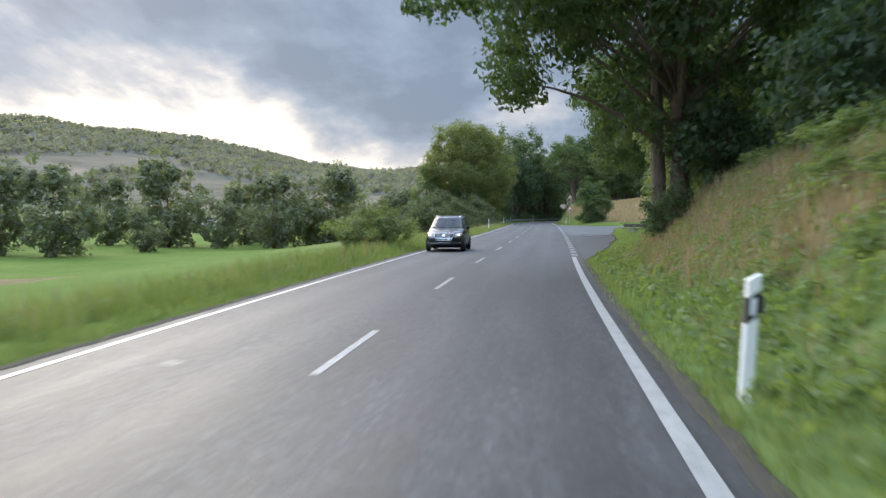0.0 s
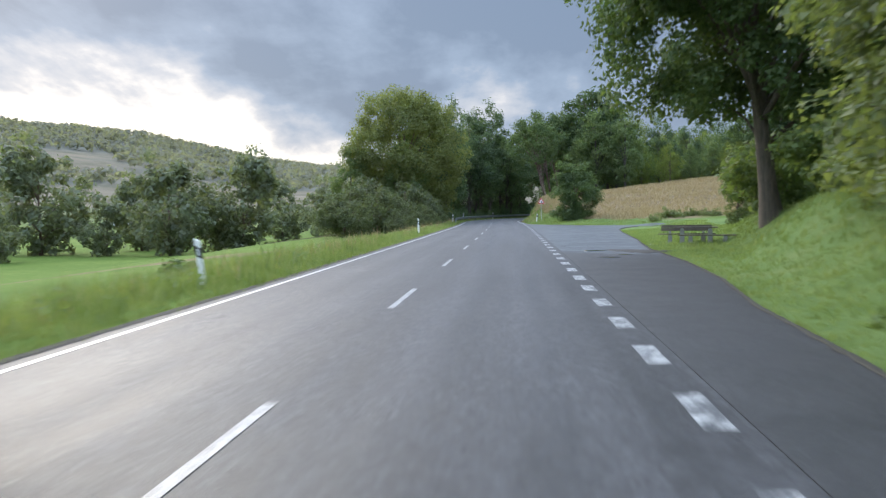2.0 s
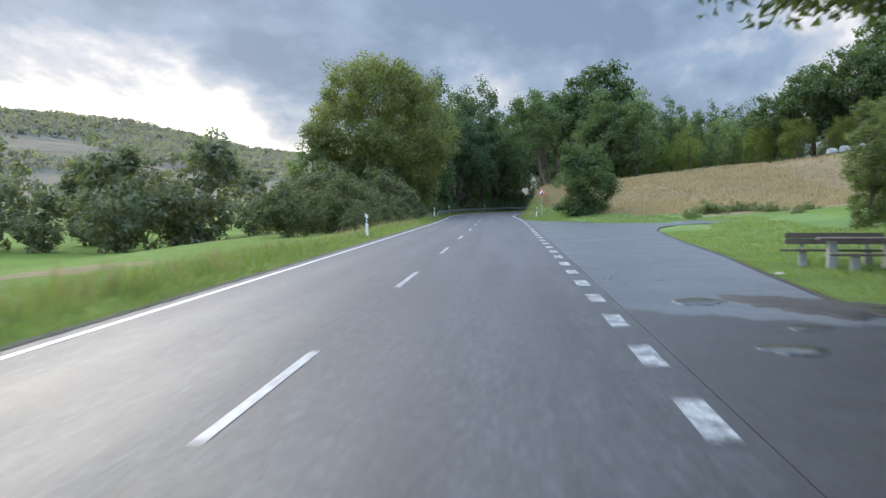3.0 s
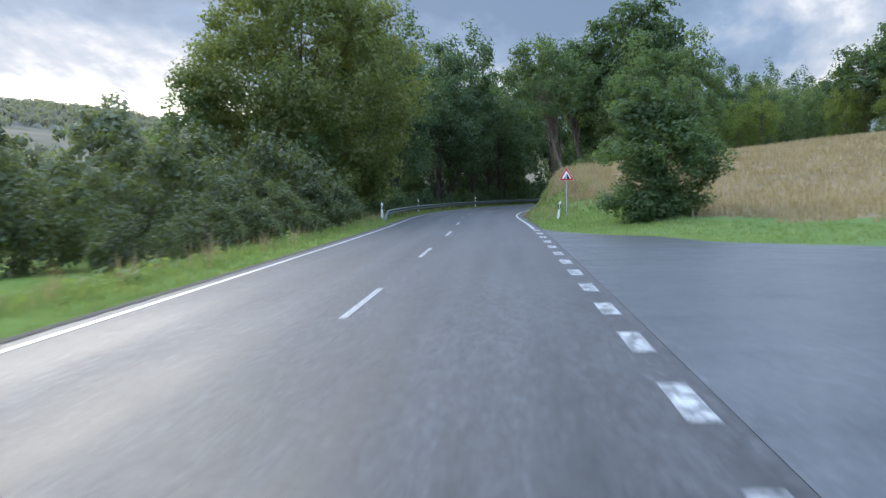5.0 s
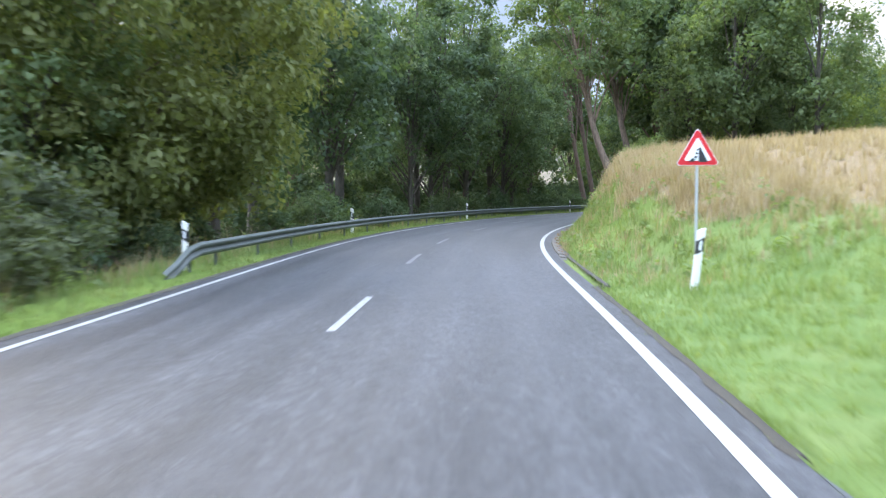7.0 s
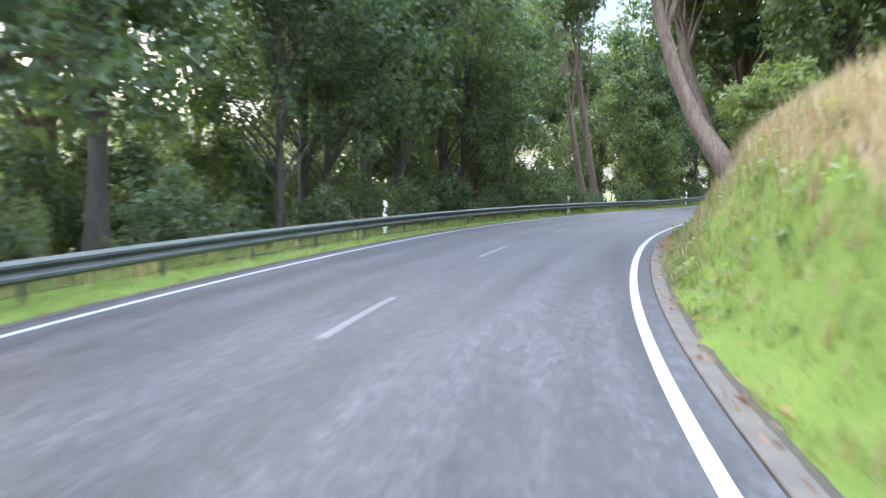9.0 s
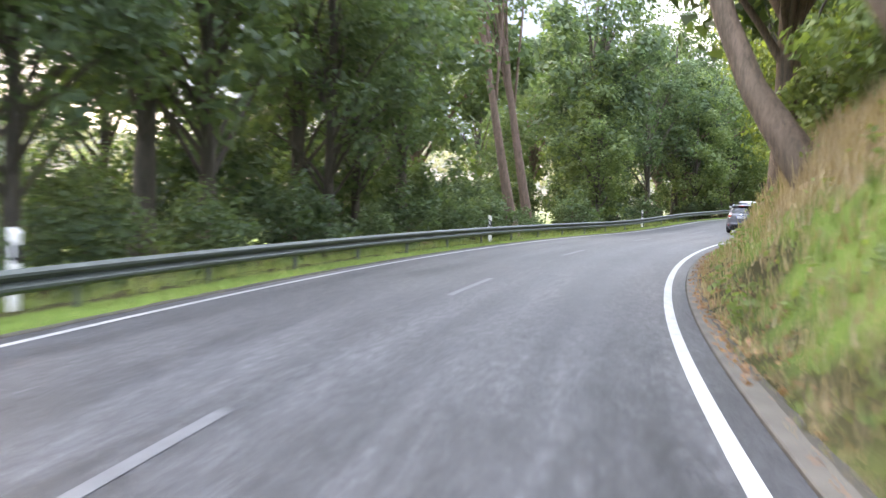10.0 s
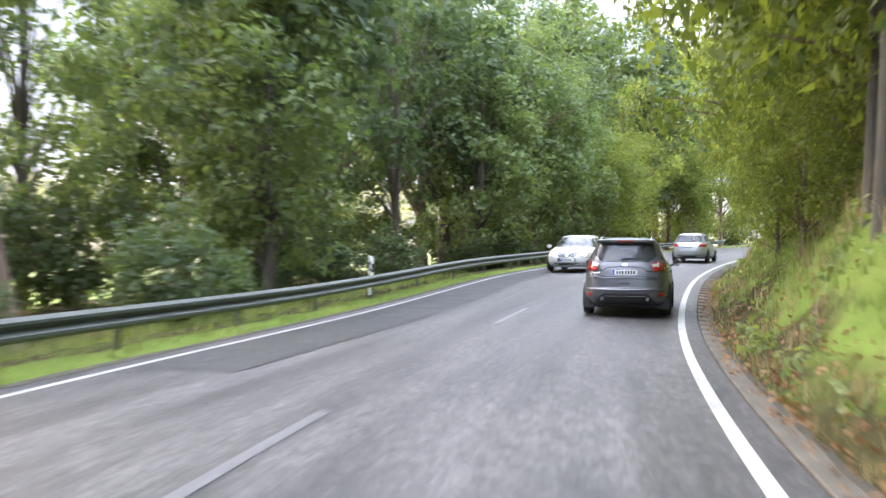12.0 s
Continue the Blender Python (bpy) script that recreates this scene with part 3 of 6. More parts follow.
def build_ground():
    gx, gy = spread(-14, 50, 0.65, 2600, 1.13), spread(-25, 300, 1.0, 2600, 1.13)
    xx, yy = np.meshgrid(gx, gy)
    z, dry, wood, far, forest, lush_lit = land(xx, yy)
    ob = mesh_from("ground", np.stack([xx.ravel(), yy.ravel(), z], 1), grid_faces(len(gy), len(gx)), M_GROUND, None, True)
    for key, v in (("dry", dry), ("wood", wood), ("far", far), ("forest", forest), ("lush_lit", lush_lit)):
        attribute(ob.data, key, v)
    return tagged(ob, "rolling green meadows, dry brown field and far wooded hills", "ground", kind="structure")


build_ground()


def strip(name, ss, lats, lift, mat, parent=None, thick=0.0, smoothed=True):
    """A band along the road: one row of points for each place in ss, lats given for each row."""
    ss = np.asarray(ss, float)
    lats = np.asarray(lats, float)
    if lats.ndim == 1:
        lats = np.tile(lats, (ss.shape[0], 1))
    s2 = ss if ss.ndim == 2 else np.repeat(ss[:, None], lats.shape[1], 1)
    x, y = xy(s2, lats)
    z = road_z(s2, lats) + lift
    v = np.stack([x, y, z], -1)
    if thick:
        low = v[:, [0, -1]].copy()
        low[..., 2] -= thick
        v = np.concatenate([low[:, :1], v, low[:, 1:]], 1)
    f = grid_faces(v.shape[0], v.shape[1])
    return mesh_from(name, v.reshape(-1, 3), f, mat, parent, smoothed)


ROAD_S = np.arange(-110, 420.1, 1.0)
ROAD_LAT = np.array([EDGE_L, -3.0, -2.4, -1.7, -1.0, -0.4, 0, 0.4, 1.0, 1.7, 2.4, 3.0, 3.5, EDGE_R])
road = strip("road", ROAD_S, ROAD_LAT, 0.0, M_ROAD, None, 0.14, False)
_tr = np.concatenate([[0], [0, 0, 0.6, 0.1, 0.6, 0.1, 0, 0.1, 0.7, 0.15, 0.7, 0.2, 0, 0], [0]])
attribute(road.data, "track", np.tile(_tr, len(ROAD_S)))
attribute(road.data, "across", np.tile(np.concatenate([[EDGE_L], ROAD_LAT, [EDGE_R]]), len(ROAD_S)))
# painted brightening of the road, growing into the bend; no wear of the asphalt
attribute(road.data, "wear_or_haze", np.repeat(smooth(186, 212, ROAD_S), len(ROAD_LAT) + 2))
attribute(road.data, "along", np.repeat(ROAD_S, len(ROAD_LAT) + 2))
tagged(road, "wet grey asphalt country road with two lanes", "road", kind="structure")

def bay(name, ss, mat, lift, label):
    """Lay-by asphalt between the road's edge and the verge; ss holds a row of places for each step."""
    w = np.linspace(0, 1, ss.shape[1])[None, :]
    ob = strip(name, ss, EDGE_R + 0.01 + (layby(ss) - EDGE_R - 0.01) * w, lift, mat, None, 0.13, False)
    return tagged(ob, label, "lay-by", kind="structure")


# the newer asphalt ends in a ragged slanting joint
_u = np.linspace(0, 1, 25)
SEAM = 68.1 - 2.3 * _u + 0.22 * np.sin(23 * _u) + 0.13 * np.sin(61 * _u + 1.0)
_n = np.arange(25, 65.4, 0.75)[:, None] + 0 * _u
bay("pavement", np.concatenate([_n, SEAM[None]]), M_NEWBAY, -0.001, "newer dark asphalt of the lay-by")
_n = np.concatenate([np.arange(68.8, 122.6, 0.75), np.arange(122.9, 138.3, 0.45)])[:, None] + 0 * _u
bay("pavement", np.concatenate([SEAM[None] + 0.01, _n]), M_LAYBY, -0.004, "older grey damp asphalt of the lay-by and side road mouth")


def blot(name, s, lat, along, across, mat, lift, seed, label, category):
    """A flat patch with an uneven outline lying on the asphalt."""
    rng = np.random.default_rng(seed)
    a = np.linspace(0, 2 * np.pi, 40, endpoint=False)
    r = 1 + sum(rng.uniform(0.04, 0.30) / k**0.5 * np.sin(k * a + rng.uniform(0, 6.3)) for k in (2, 3, 5, 8, 13))
    ss = np.concatenate([s + along * f * r * np.sin(a) for f in (0.0, 0.5, 0.97, 1.0)])
    ll = np.concatenate([lat + across * f * r * np.cos(a) for f in (0.0, 0.5, 0.97, 1.0)])
    x, y = xy(ss, ll)
    z = road_z(ss, ll) + np.repeat([lift, lift, lift, -0.02], 40)
    k = np.arange(40)
    f = np.concatenate([np.stack([q * 40 + k, q * 40 + (k + 1) % 40, q * 40 + 40 + (k + 1) % 40, q * 40 + 40 + k], 1) for q in range(3)])
    return tagged(mesh_from(name, np.stack([x, y, z], 1), f[:, ::-1], mat, None, True), label, category)


blot("asphalt_patch", 68.7, 6.75, 1.5, 1.0, M_BROWNBAY, 0.004, 4, "brownish dry patch of asphalt in the lay-by", "patch")
for s, lat, along, across, seed in ((64.2, 5.2, 0.42, 0.36, 11), (69.3, 5.15, 0.55, 0.42, 12), (66.0, 5.9, 0.25, 0.3, 13)):
    blot("puddle", s, lat, along, across, M_PUDDLE, 0.003, seed, "shallow rain puddle on the dark lay-by asphalt", "puddle").visible_shadow = False


def side_road():
    """The narrow lane that leaves to the right behind the grass island."""
    u = np.linspace(0, 1, 40)[:, None]
    a = np.array(xy(118.6, 12.0))
    b = np.array(xy(117.6, 17.8))
    mid = a + (b - a) * u + np.stack([0 * u[:, 0], 3.0 * np.sin(u[:, 0] * 3.1)], 1)
    side = np.array([0.06, 1.0])
    w = np.linspace(-2.4, 2.4, 7)
    pts = mid[:, None, :] + w[None, :, None] * side
    z = land(pts[..., 0], pts[..., 1])[0].reshape(pts.shape[:2])
    z = np.maximum(z + 0.03, 0.0 - 0.01)
    v = np.concatenate([pts, z[..., None]], -1)
    ob = mesh_from("side_road", v.reshape(-1, 3), grid_faces(40, 7), M_LAYBY, None, True)
    return tagged(ob, "narrow grey asphalt lane leaving towards the fields", "lane", kind="structure")


side_road()

# edge lines
for nm, lat, a, b, half in (("edge_line", LINE_L, -110, 420, 0.055), ("edge_line", LINE_R, -110, 29.0, 0.085), ("edge_line", LINE_R, 137.2, 420, 0.070)):
    line = strip(nm, np.arange(a, b + 0.01, 1.0), [lat - half, lat + half], 0.005, M_LINE, road)
    tagged(line, "solid white painted edge line")


def paint_piece(name, s, lat, length, half, mat):
    line = strip(name, np.linspace(s, s + length, 5), [lat - half, lat, lat + half], 0.006, mat, road)
    return line


for k in range(-5, 13):
    paint_piece("lane_dash", 12.0 * k, 0.0, 4.0, 0.055, M_DASH)
for s in (155.5, 165.1, 177.3, 189.5, 202.6, 216.3, 230.7, 245.0, 259.0, 273.0, 287.0, 301.0, 315.0, 329.0):
    paint_piece("lane_dash", s, 0.0, 3.9, 0.06, M_FADED)
for k in range(36):
    paint_piece("block_mark", 30.1 + 3.005 * k, LINE_R + 0.06, 1.35, 0.125, M_WORN)

for s in (0.55, 0.74):
    paint_piece("paint_rest", s, -1.85, 0.07, 0.13, M_DASH)
paint_piece("paint_rest", 20.35, 3.76, 0.12, 0.16, M_DASH)

# a repaired stretch along the outer lane, and crumbling soil where asphalt meets grass
_ps = np.arange(237.0, 272.1, 0.7)
patch = strip("asphalt_patch", _ps, np.stack([np.full(len(_ps), -3.18), np.full(len(_ps), -2.5), np.interp(_ps, [237, 238, 252, 272], [-1.85, -1.8, -1.6, -2.6])], 1), 0.009, M_PATCH, road)
tagged(patch, "darker patch of newer asphalt")
_in = np.interp(_ps, [237, 238, 252, 272], [-1.85, -1.8, -1.6, -2.6])
strip("patch_seam", _ps, np.stack([_in - 0.02, _in + 0.03], 1), 0.011, M_BLACK, road)

def soil_edge(s0, s1, side):
    ss = np.arange(s0, s1, 0.3)
    rng = np.random.default_rng(int(s0) + 400 + side)
    a = layby(ss) if side > 0 else np.full(len(ss), -EDGE_L)
    if side > 0:
        a = np.where(ss > 150, 4.1, a)
    w = 0.10 + 0.13 * np.abs(noise2(ss, ss * 0.3, 1.7, 2.0)) + rng.uniform(0, 0.06, len(ss))
    w *= np.where((ss > 27) & (side > 0), np.where(ss < 160, 0.35, 0.7), 1.0)
    n = 0.05 * noise2(ss, ss * 0.7, 2.9, 1.0) + rng.uniform(0, 0.03, len(ss))
    lat = side * np.stack([a - 0.04 - np.abs(n), a + w * 0.5, a + w], 1)
    v = []
    for k, lift in enumerate((0.006, 0.020, -0.03)):
        x, y = xy(ss, lat[:, k])
        z = road_z(ss, np.clip(lat[:, k], EDGE_L, 4.2)) + lift
        v.append(np.stack([x, y, z], 1))
    ob = mesh_from("verge_soil", np.stack(v, 1).reshape(-1, 3), grid_faces(len(ss), 3), M_SOIL, None, True)
    return tagged(ob, "dark crumbling soil along the asphalt edge", "verge", kind="structure")


soil_edge(-60, 116, 1)
soil_edge(138.5, 300, 1)
soil_edge(-60, 320, -1)

# gutter of low concrete stones on the inside of the bend
def gutter_stone():
    bm = bmesh.new()
    bmesh.ops.create_cube(bm, size=1.0)
    bmesh.ops.scale(bm, vec=(0.26, 0.996, 0.09), verts=bm.verts)
    bmesh.ops.bevel(bm, geom=bm.edges[:], offset=0.012, segments=1, affect="EDGES")
    me = bpy.data.meshes.new("gutter_stone")
    bm.to_mesh(me)
    bm.free()
    me.materials.append(M_GUTTER)
    return me


gutter = new("gutter")
tagged(gutter, "row of weathered concrete gutter stones beside the asphalt", "gutter", kind="structure")
_stone = gutter_stone()
for k in range(143):
    s = 158.0 + k
    x, y = xy(s, 3.985)
    g = new("gutter_stone", _stone)
    g.parent = gutter
    g.matrix_basis = pose(float(x), float(y), float(road_z(s, 3.98)) - 0.028 - 0.03 * max(3 - k, 0), 0, random.uniform(4, 6), heading(s) + random.uniform(-0.2, 0.2))

# ---------- trees, shrubs and grass ----------


def tube(points, radii, sides=8):
    """A tapered tube along points; returns vertices and quads."""
    p = np.asarray(points, float)
    t = np.gradient(p, axis=0)
    t /= np.linalg.norm(t, axis=1)[:, None] + 1e-9
    ref = np.where(np.abs(t[:, 2:3]) > 0.9, np.array([[1.0, 0, 0]]), np.array([[0, 0, 1.0]]))
    a = np.cross(t, ref)
    a /= np.linalg.norm(a, axis=1)[:, None] + 1e-9
    b = np.cross(t, a)
    ang = np.linspace(0, 2 * np.pi, sides, endpoint=False)
    ring = np.cos(ang)[None, :, None] * a[:, None] + np.sin(ang)[None, :, None] * b[:, None]
    v = p[:, None] + ring * np.asarray(radii, float)[:, None, None]
    n = len(p)
    i = np.arange(n * sides).reshape(n, sides)
    j = np.roll(i, -1, 1)
    f = np.stack([i[:-1], j[:-1], j[1:], i[1:]], -1).reshape(-1, 4)
    return v.reshape(-1, 3), f


def join(pieces):
    vs, fs, n = [], [], 0
    for v, f in pieces:
        vs.append(v)
        fs.append(f + n)
        n += len(v)
    return np.concatenate(vs), np.concatenate(fs)


def leaves_at(rng, centres, count, spread_by, size, flat=0.55, droop=0.0, small=False):
    """Leaf blades scattered round the centres: folded pointed quads, or single pointed blades where small."""
    which = rng.integers(0, len(centres), count)
    d = rng.normal(size=(count, 3))
    d /= np.linalg.norm(d, axis=1)[:, None]
    off = d * (rng.uniform(0.12, 1.0, count) ** 0.5 * spread_by[which])[:, None] * np.array([1, 1, flat + 0.3])
    pos = centres[which] + off
    pos[:, 2] -= droop * np.abs(rng.normal(size=count)) * spread_by[which] * 0.6
    nrm = d + rng.normal(size=(count, 3)) * 0.45 + np.array([0, 0, 0.45])
    nrm /= np.linalg.norm(nrm, axis=1)[:, None]
    along = np.cross(nrm, rng.normal(size=(count, 3)))
    along /= np.linalg.norm(along, axis=1)[:, None] + 1e-9
    if droop:
        along[:, 2] -= droop
        along /= np.linalg.norm(along, axis=1)[:, None]
    side = np.cross(nrm, along)
    ln = size * rng.uniform(0.6, 1.35, count)[:, None]
    wd = ln * rng.uniform(0.36, 0.55, count)[:, None]
    if small:
        wd = ln * rng.uniform(0.30, 0.42, count)[:, None]
        v = np.stack([pos - along * ln * 0.42 + side * wd, pos - along * ln * 0.30 - side * wd, pos + along * ln * 0.58], 1)
        return v.reshape(-1, 3), np.arange(count * 3).reshape(count, 3)
    v = np.stack([pos - along * ln * 0.5, pos + side * wd * 0.6 + nrm * wd * 0.12, pos + along * ln * 0.5, pos - side * wd * 0.6 + nrm * wd * 0.12], 1)
    f = np.arange(count * 4).reshape(count, 4)
    return v.reshape(-1, 3), f


def crown_points(rng, n, centre, radii, shell=0.45, lumpy=1.0):
    """Centres of leaf clumps inside a lumpy ellipsoid."""
    d = rng.normal(size=(n, 3))
    d /= np.linalg.norm(d, axis=1)[:, None]
    r = rng.uniform(shell**3, 1, n) ** (1 / 3)
    lump = 1 + lumpy * (0.22 * np.sin(d[:, 0] * 5 + centre[2]) * np.cos(d[:, 1] * 4) + 0.14 * np.sin(d[:, 2] * 7 + 1.3))
    return np.asarray(centre) + d * (r * lump)[:, None] * np.asarray(radii)


def tree_model(name, seed, height, trunk_r, crown_z, radii, clumps, leaves, leaf, mat, bark=None, clump_r=0.8, lean=(0, 0), fork=False, limbs=16, droop=0.0, shell=0.45, skirt=0.0, early=1.6, split=False, small=True, lumpy=1.0, extra=(), bare=0.0):
    """A tree at the origin: a tapered trunk with limbs, and a crown of separate leaves."""
    rng = np.random.default_rng(seed)
    top = np.array([lean[0], lean[1], height * 0.86])
    u = np.linspace(0, 1, 10)[:, None]
    wob = 0.25 * trunk_r * np.stack([np.sin(u[:, 0] * 6 + seed), np.cos(u[:, 0] * 5 + seed), 0 * u[:, 0]], 1)
    spine = top * u * np.array([1, 1, 1]) + wob + np.stack([lean[0] * (u[:, 0] ** early - u[:, 0]), lean[1] * (u[:, 0] ** early - u[:, 0]), 0 * u[:, 0]], 1)
    spine[0, 2] = -0.5
    rad = trunk_r * (1 - 0.82 * u[:, 0])
    rad[0] *= 1.5
    rad[1] *= 1.05
    pieces = [tube(spine, rad, 10)]
    centres = crown_points(rng, clumps, (lean[0] * 0.8, lean[1] * 0.8, crown_z), radii, shell, lumpy)
    if skirt:
        low = crown_points(rng, int(clumps * skirt), (lean[0] * 0.4, lean[1] * 0.4, crown_z * 0.42), (radii[0] * 0.66, radii[1] * 0.66, crown_z * 0.38), 0.5)
        centres = np.concatenate([centres, low])
    for share, at, reach in extra:
        centres = np.concatenate([centres, crown_points(rng, int(clumps * share), at, reach, 0.3, 0.6)])
    if bare:
        centres = centres[centres[:, 2] > bare]
    pick = rng.choice(len(centres), min(limbs, len(centres)), replace=False)
    for c in centres[pick]:
        k = np.clip((c[2] / height) * rng.uniform(0.45, 0.75), 0.12, 0.85)
        a = np.array([np.interp(k, u[:, 0], spine[:, d]) for d in range(3)])
        r0 = np.interp(k, u[:, 0], rad) * rng.uniform(0.3, 0.5)
        w = np.linspace(0, 1, 6)[:, None]
        bend = np.array([0, 0, 1.0]) * np.sin(w * np.pi) * 0.12 * np.linalg.norm(c - a) + rng.normal(size=3) * np.sin(w * np.pi) * 0.18
        pieces.append(tube(a + (c - a) * w + bend, r0 * (1 - 0.85 * w[:, 0]), 6))
    if fork:
        w = np.linspace(0, 1, 8)[:, None]
        b = np.array([-0.55 * fork, 0.2, height * 0.8])
        pieces.append(tube(np.array([-0.35 * fork, 0.1, -0.4]) + (b - np.array([-0.35 * fork, 0.1, -0.4])) * w, trunk_r * 0.8 * (1 - 0.8 * w[:, 0]), 8))
    tree = new(name)
    if split:
        for k, (v, f) in enumerate(pieces):
            mesh_from("limb" if k else "trunk", v, f, bark or M_BARK, tree, True)
    else:
        v, f = join(pieces)
        if trunk_r < 0.12:
            tagged(mesh_from("stem", v, f, bark or M_BARK, tree, True), kind="stuff")
        else:
            mesh_from("trunk", v, f, bark or M_BARK, tree, True)
    sizes = clump_r * rng.uniform(0.6, 1.25, len(centres))
    v, f = leaves_at(rng, centres, leaves, sizes, leaf, droop=droop, small=small)
    v[:, 2] = np.maximum(v[:, 2], 0.05)
    mesh_from("crown", v, f, mat, tree)
    return tree


def place(model, s, lat, turn=0.0, scale=1.0, sink=0.15, first=False, label="", group="", squash=1.0):
    x, y = (float(a) for a in xy(s, lat))
    m = pose(x, y, land_z(x, y) - sink, 0, 0, turn)
    if first:
        ob = model
        ob.scale = (scale, scale, scale * squash)
        ob.matrix_basis = m @ Matrix.Diagonal((scale, scale, scale * squash, 1))
    else:
        keep = model.scale.copy()
        model.scale = (scale, scale, scale * squash)
        ob = copy_thing(model, m)
        model.scale = keep
    if label:
        tagged(ob, label)
    if group:
        tagged(ob, group=group)
    return ob


USED = set()


def plant(model, s, lat, turn=None, scale=1.0, label="", group="", squash=1.0):
    """Stands a tree at a place; the model itself takes the first one."""
    first = model.name not in USED
    USED.add(model.name)
    return place(model, s, lat, random.uniform(0, 360) if turn is None else turn, scale, 0.15, first, label, group, squash)


# the kinds
OAK = tagged(tree_model("oak_tree", 3, 17, 0.40, 10.5, (5.8, 5.8, 5.4), 120, 8200, 0.47, M_OAK, clump_r=1.4, limbs=26, shell=0.6), "tall broadleaf tree with a dense dark green crown", "tree")
DARK = tagged(tree_model("beech_tree", 5, 20, 0.34, 12.0, (4.4, 4.4, 7.4), 130, 9000, 0.38, M_DARK, M_SHADEBARK, clump_r=1.35, limbs=22, shell=0.55), "tall woodland tree with deep green leaves", "tree")
MIDT = tagged(tree_model("hornbeam_tree", 8, 14, 0.22, 7.2, (3.6, 3.6, 5.8), 100, 7800, 0.31, M_MID, M_SHADEBARK, clump_r=1.15, limbs=18, shell=0.5), "middle-sized woodland tree with leaves down to the ground", "tree")
LIME = tagged(tree_model("linden_tree", 11, 14, 0.24, 8.2, (4.2, 4.2, 5.6), 130, 11000, 0.26, M_LIME, clump_r=1.05, limbs=18, droop=0.8, shell=0.5), "woodland tree with drooping yellow-green leaves", "tree")
ROUND = tagged(tree_model("round_tree", 14, 15, 0.5, 10.0, (8.0, 8.0, 8.4), 520, 84000, 0.30, M_OLIVE, clump_r=1.3, limbs=26, shell=0.72, skirt=0.3, lumpy=0.45, small=False, extra=((0.08, (0.0, 0.0, 13.6), (4.6, 4.6, 3.2)),)), "broad round tree with olive green leaves", "tree")
SLIM = tagged(tree_model("alder_tree", 17, 12, 0.2, 6.0, (5.0, 5.0, 5.6), 80, 5600, 0.60, M_ALDER, clump_r=1.3, limbs=14, shell=0.4, skirt=0.2, lumpy=1.5, extra=((0.22, (2.4, 1.2, 9.2), (1.9, 1.9, 2.4)), (0.22, (-3.2, -1.0, 4.2), (2.4, 2.4, 2.2)), (0.15, (1.5, -2.5, 10.5), (1.3, 1.3, 1.8)))), "leafy tree beside the meadow stream, lightened for haze", "tree")
BUSH = tagged(tree_model("shrub", 20, 3.4, 0.07, 1.5, (1.9, 1.9, 1.4), 80, 3400, 0.24, M_SHRUB, clump_r=0.55, limbs=20, shell=0.3), "loose green shrub with many thin stems", "shrub")
SALLOW = tagged(tree_model("sallow_bush", 24, 2.6, 0.07, 1.35, (1.9, 1.9, 1.25), 110, 9500, 0.13, M_WILLOW, clump_r=0.5, limbs=26, shell=0.3, lumpy=1.3), "rounded sallow bush with grey-green leaves on the verge", "bush")
THICKET = tagged(tree_model("thorn_thicket", 21, 3.6, 0.07, 1.6, (2.1, 2.1, 1.6), 90, 6600, 0.175, M_THICK, clump_r=0.6, limbs=24, shell=0.3), "dense olive-green thorn thicket beside the meadow", "thicket")
BIGBUSH = tagged(tree_model("hawthorn_bush", 23, 7.2, 0.14, 3.3, (2.2, 2.2, 2.9), 150, 38000, 0.15, M_MID, clump_r=0.62, limbs=34, shell=0.5, lumpy=1.3, extra=((0.22, (-0.75, 0.0, 5.9), (0.75, 0.75, 1.8)), (0.16, (1.05, 0.3, 5.5), (0.6, 0.6, 1.5)), (0.14, (0.3, -0.6, 5.6), (0.7, 0.7, 1.2)), (0.5, (0.0, 0.0, 0.95), (1.75, 1.7, 0.95)), (0.15, (1.7, 0.3, 3.4), (0.8, 0.8, 1.0)))), "large dense hawthorn bush with small green leaves", "bush")
UNDER = tagged(tree_model("hazel_shrub", 26, 4.2, 0.08, 2.0, (2.2, 2.2, 1.9), 70, 3700, 0.25, M_DARK, clump_r=0.75, limbs=16, shell=0.3), "dark green hazel shrub at the wood's edge", "shrub")
HEDGE = tagged(tree_model("hedge_tree", 29, 9.5, 0.16, 4.9, (2.0, 2.0, 4.7), 130, 13000, 0.19, M_WILLOW, clump_r=0.7, limbs=26, shell=0.5), "tall leafy roadside tree with small pale olive leaves", "tree")
PINE = tagged(tree_model("pine_tree", 32, 21, 0.31, 17.0, (3.4, 3.4, 3.0), 50, 5600, 0.30, M_DARK, M_PINE, clump_r=1.1, limbs=14, lean=(3.7, 0.3), early=1.05), "tall pine with a bare reddish trunk", "tree")
FALLOAK = tagged(tree_model("leaning_oak", 35, 13, 0.25, 10.5, (4.6, 4.6, 3.4), 80, 9000, 0.28, M_OAK, clump_r=1.1, limbs=18, lean=(-4.0, 0.4), early=0.55, shell=0.5, split=True), "old oak with a grey trunk leaning over the road", "tree")
TWIN = tagged(tree_model("twin_oak", 38, 15, 0.36, 9.1, (8.8, 8.8, 4.7), 340, 60000, 0.25, M_OAK, clump_r=1.05, limbs=40, fork=1.6, shell=0.45, split=True), "large oak with two brown trunks on the bank", "tree")
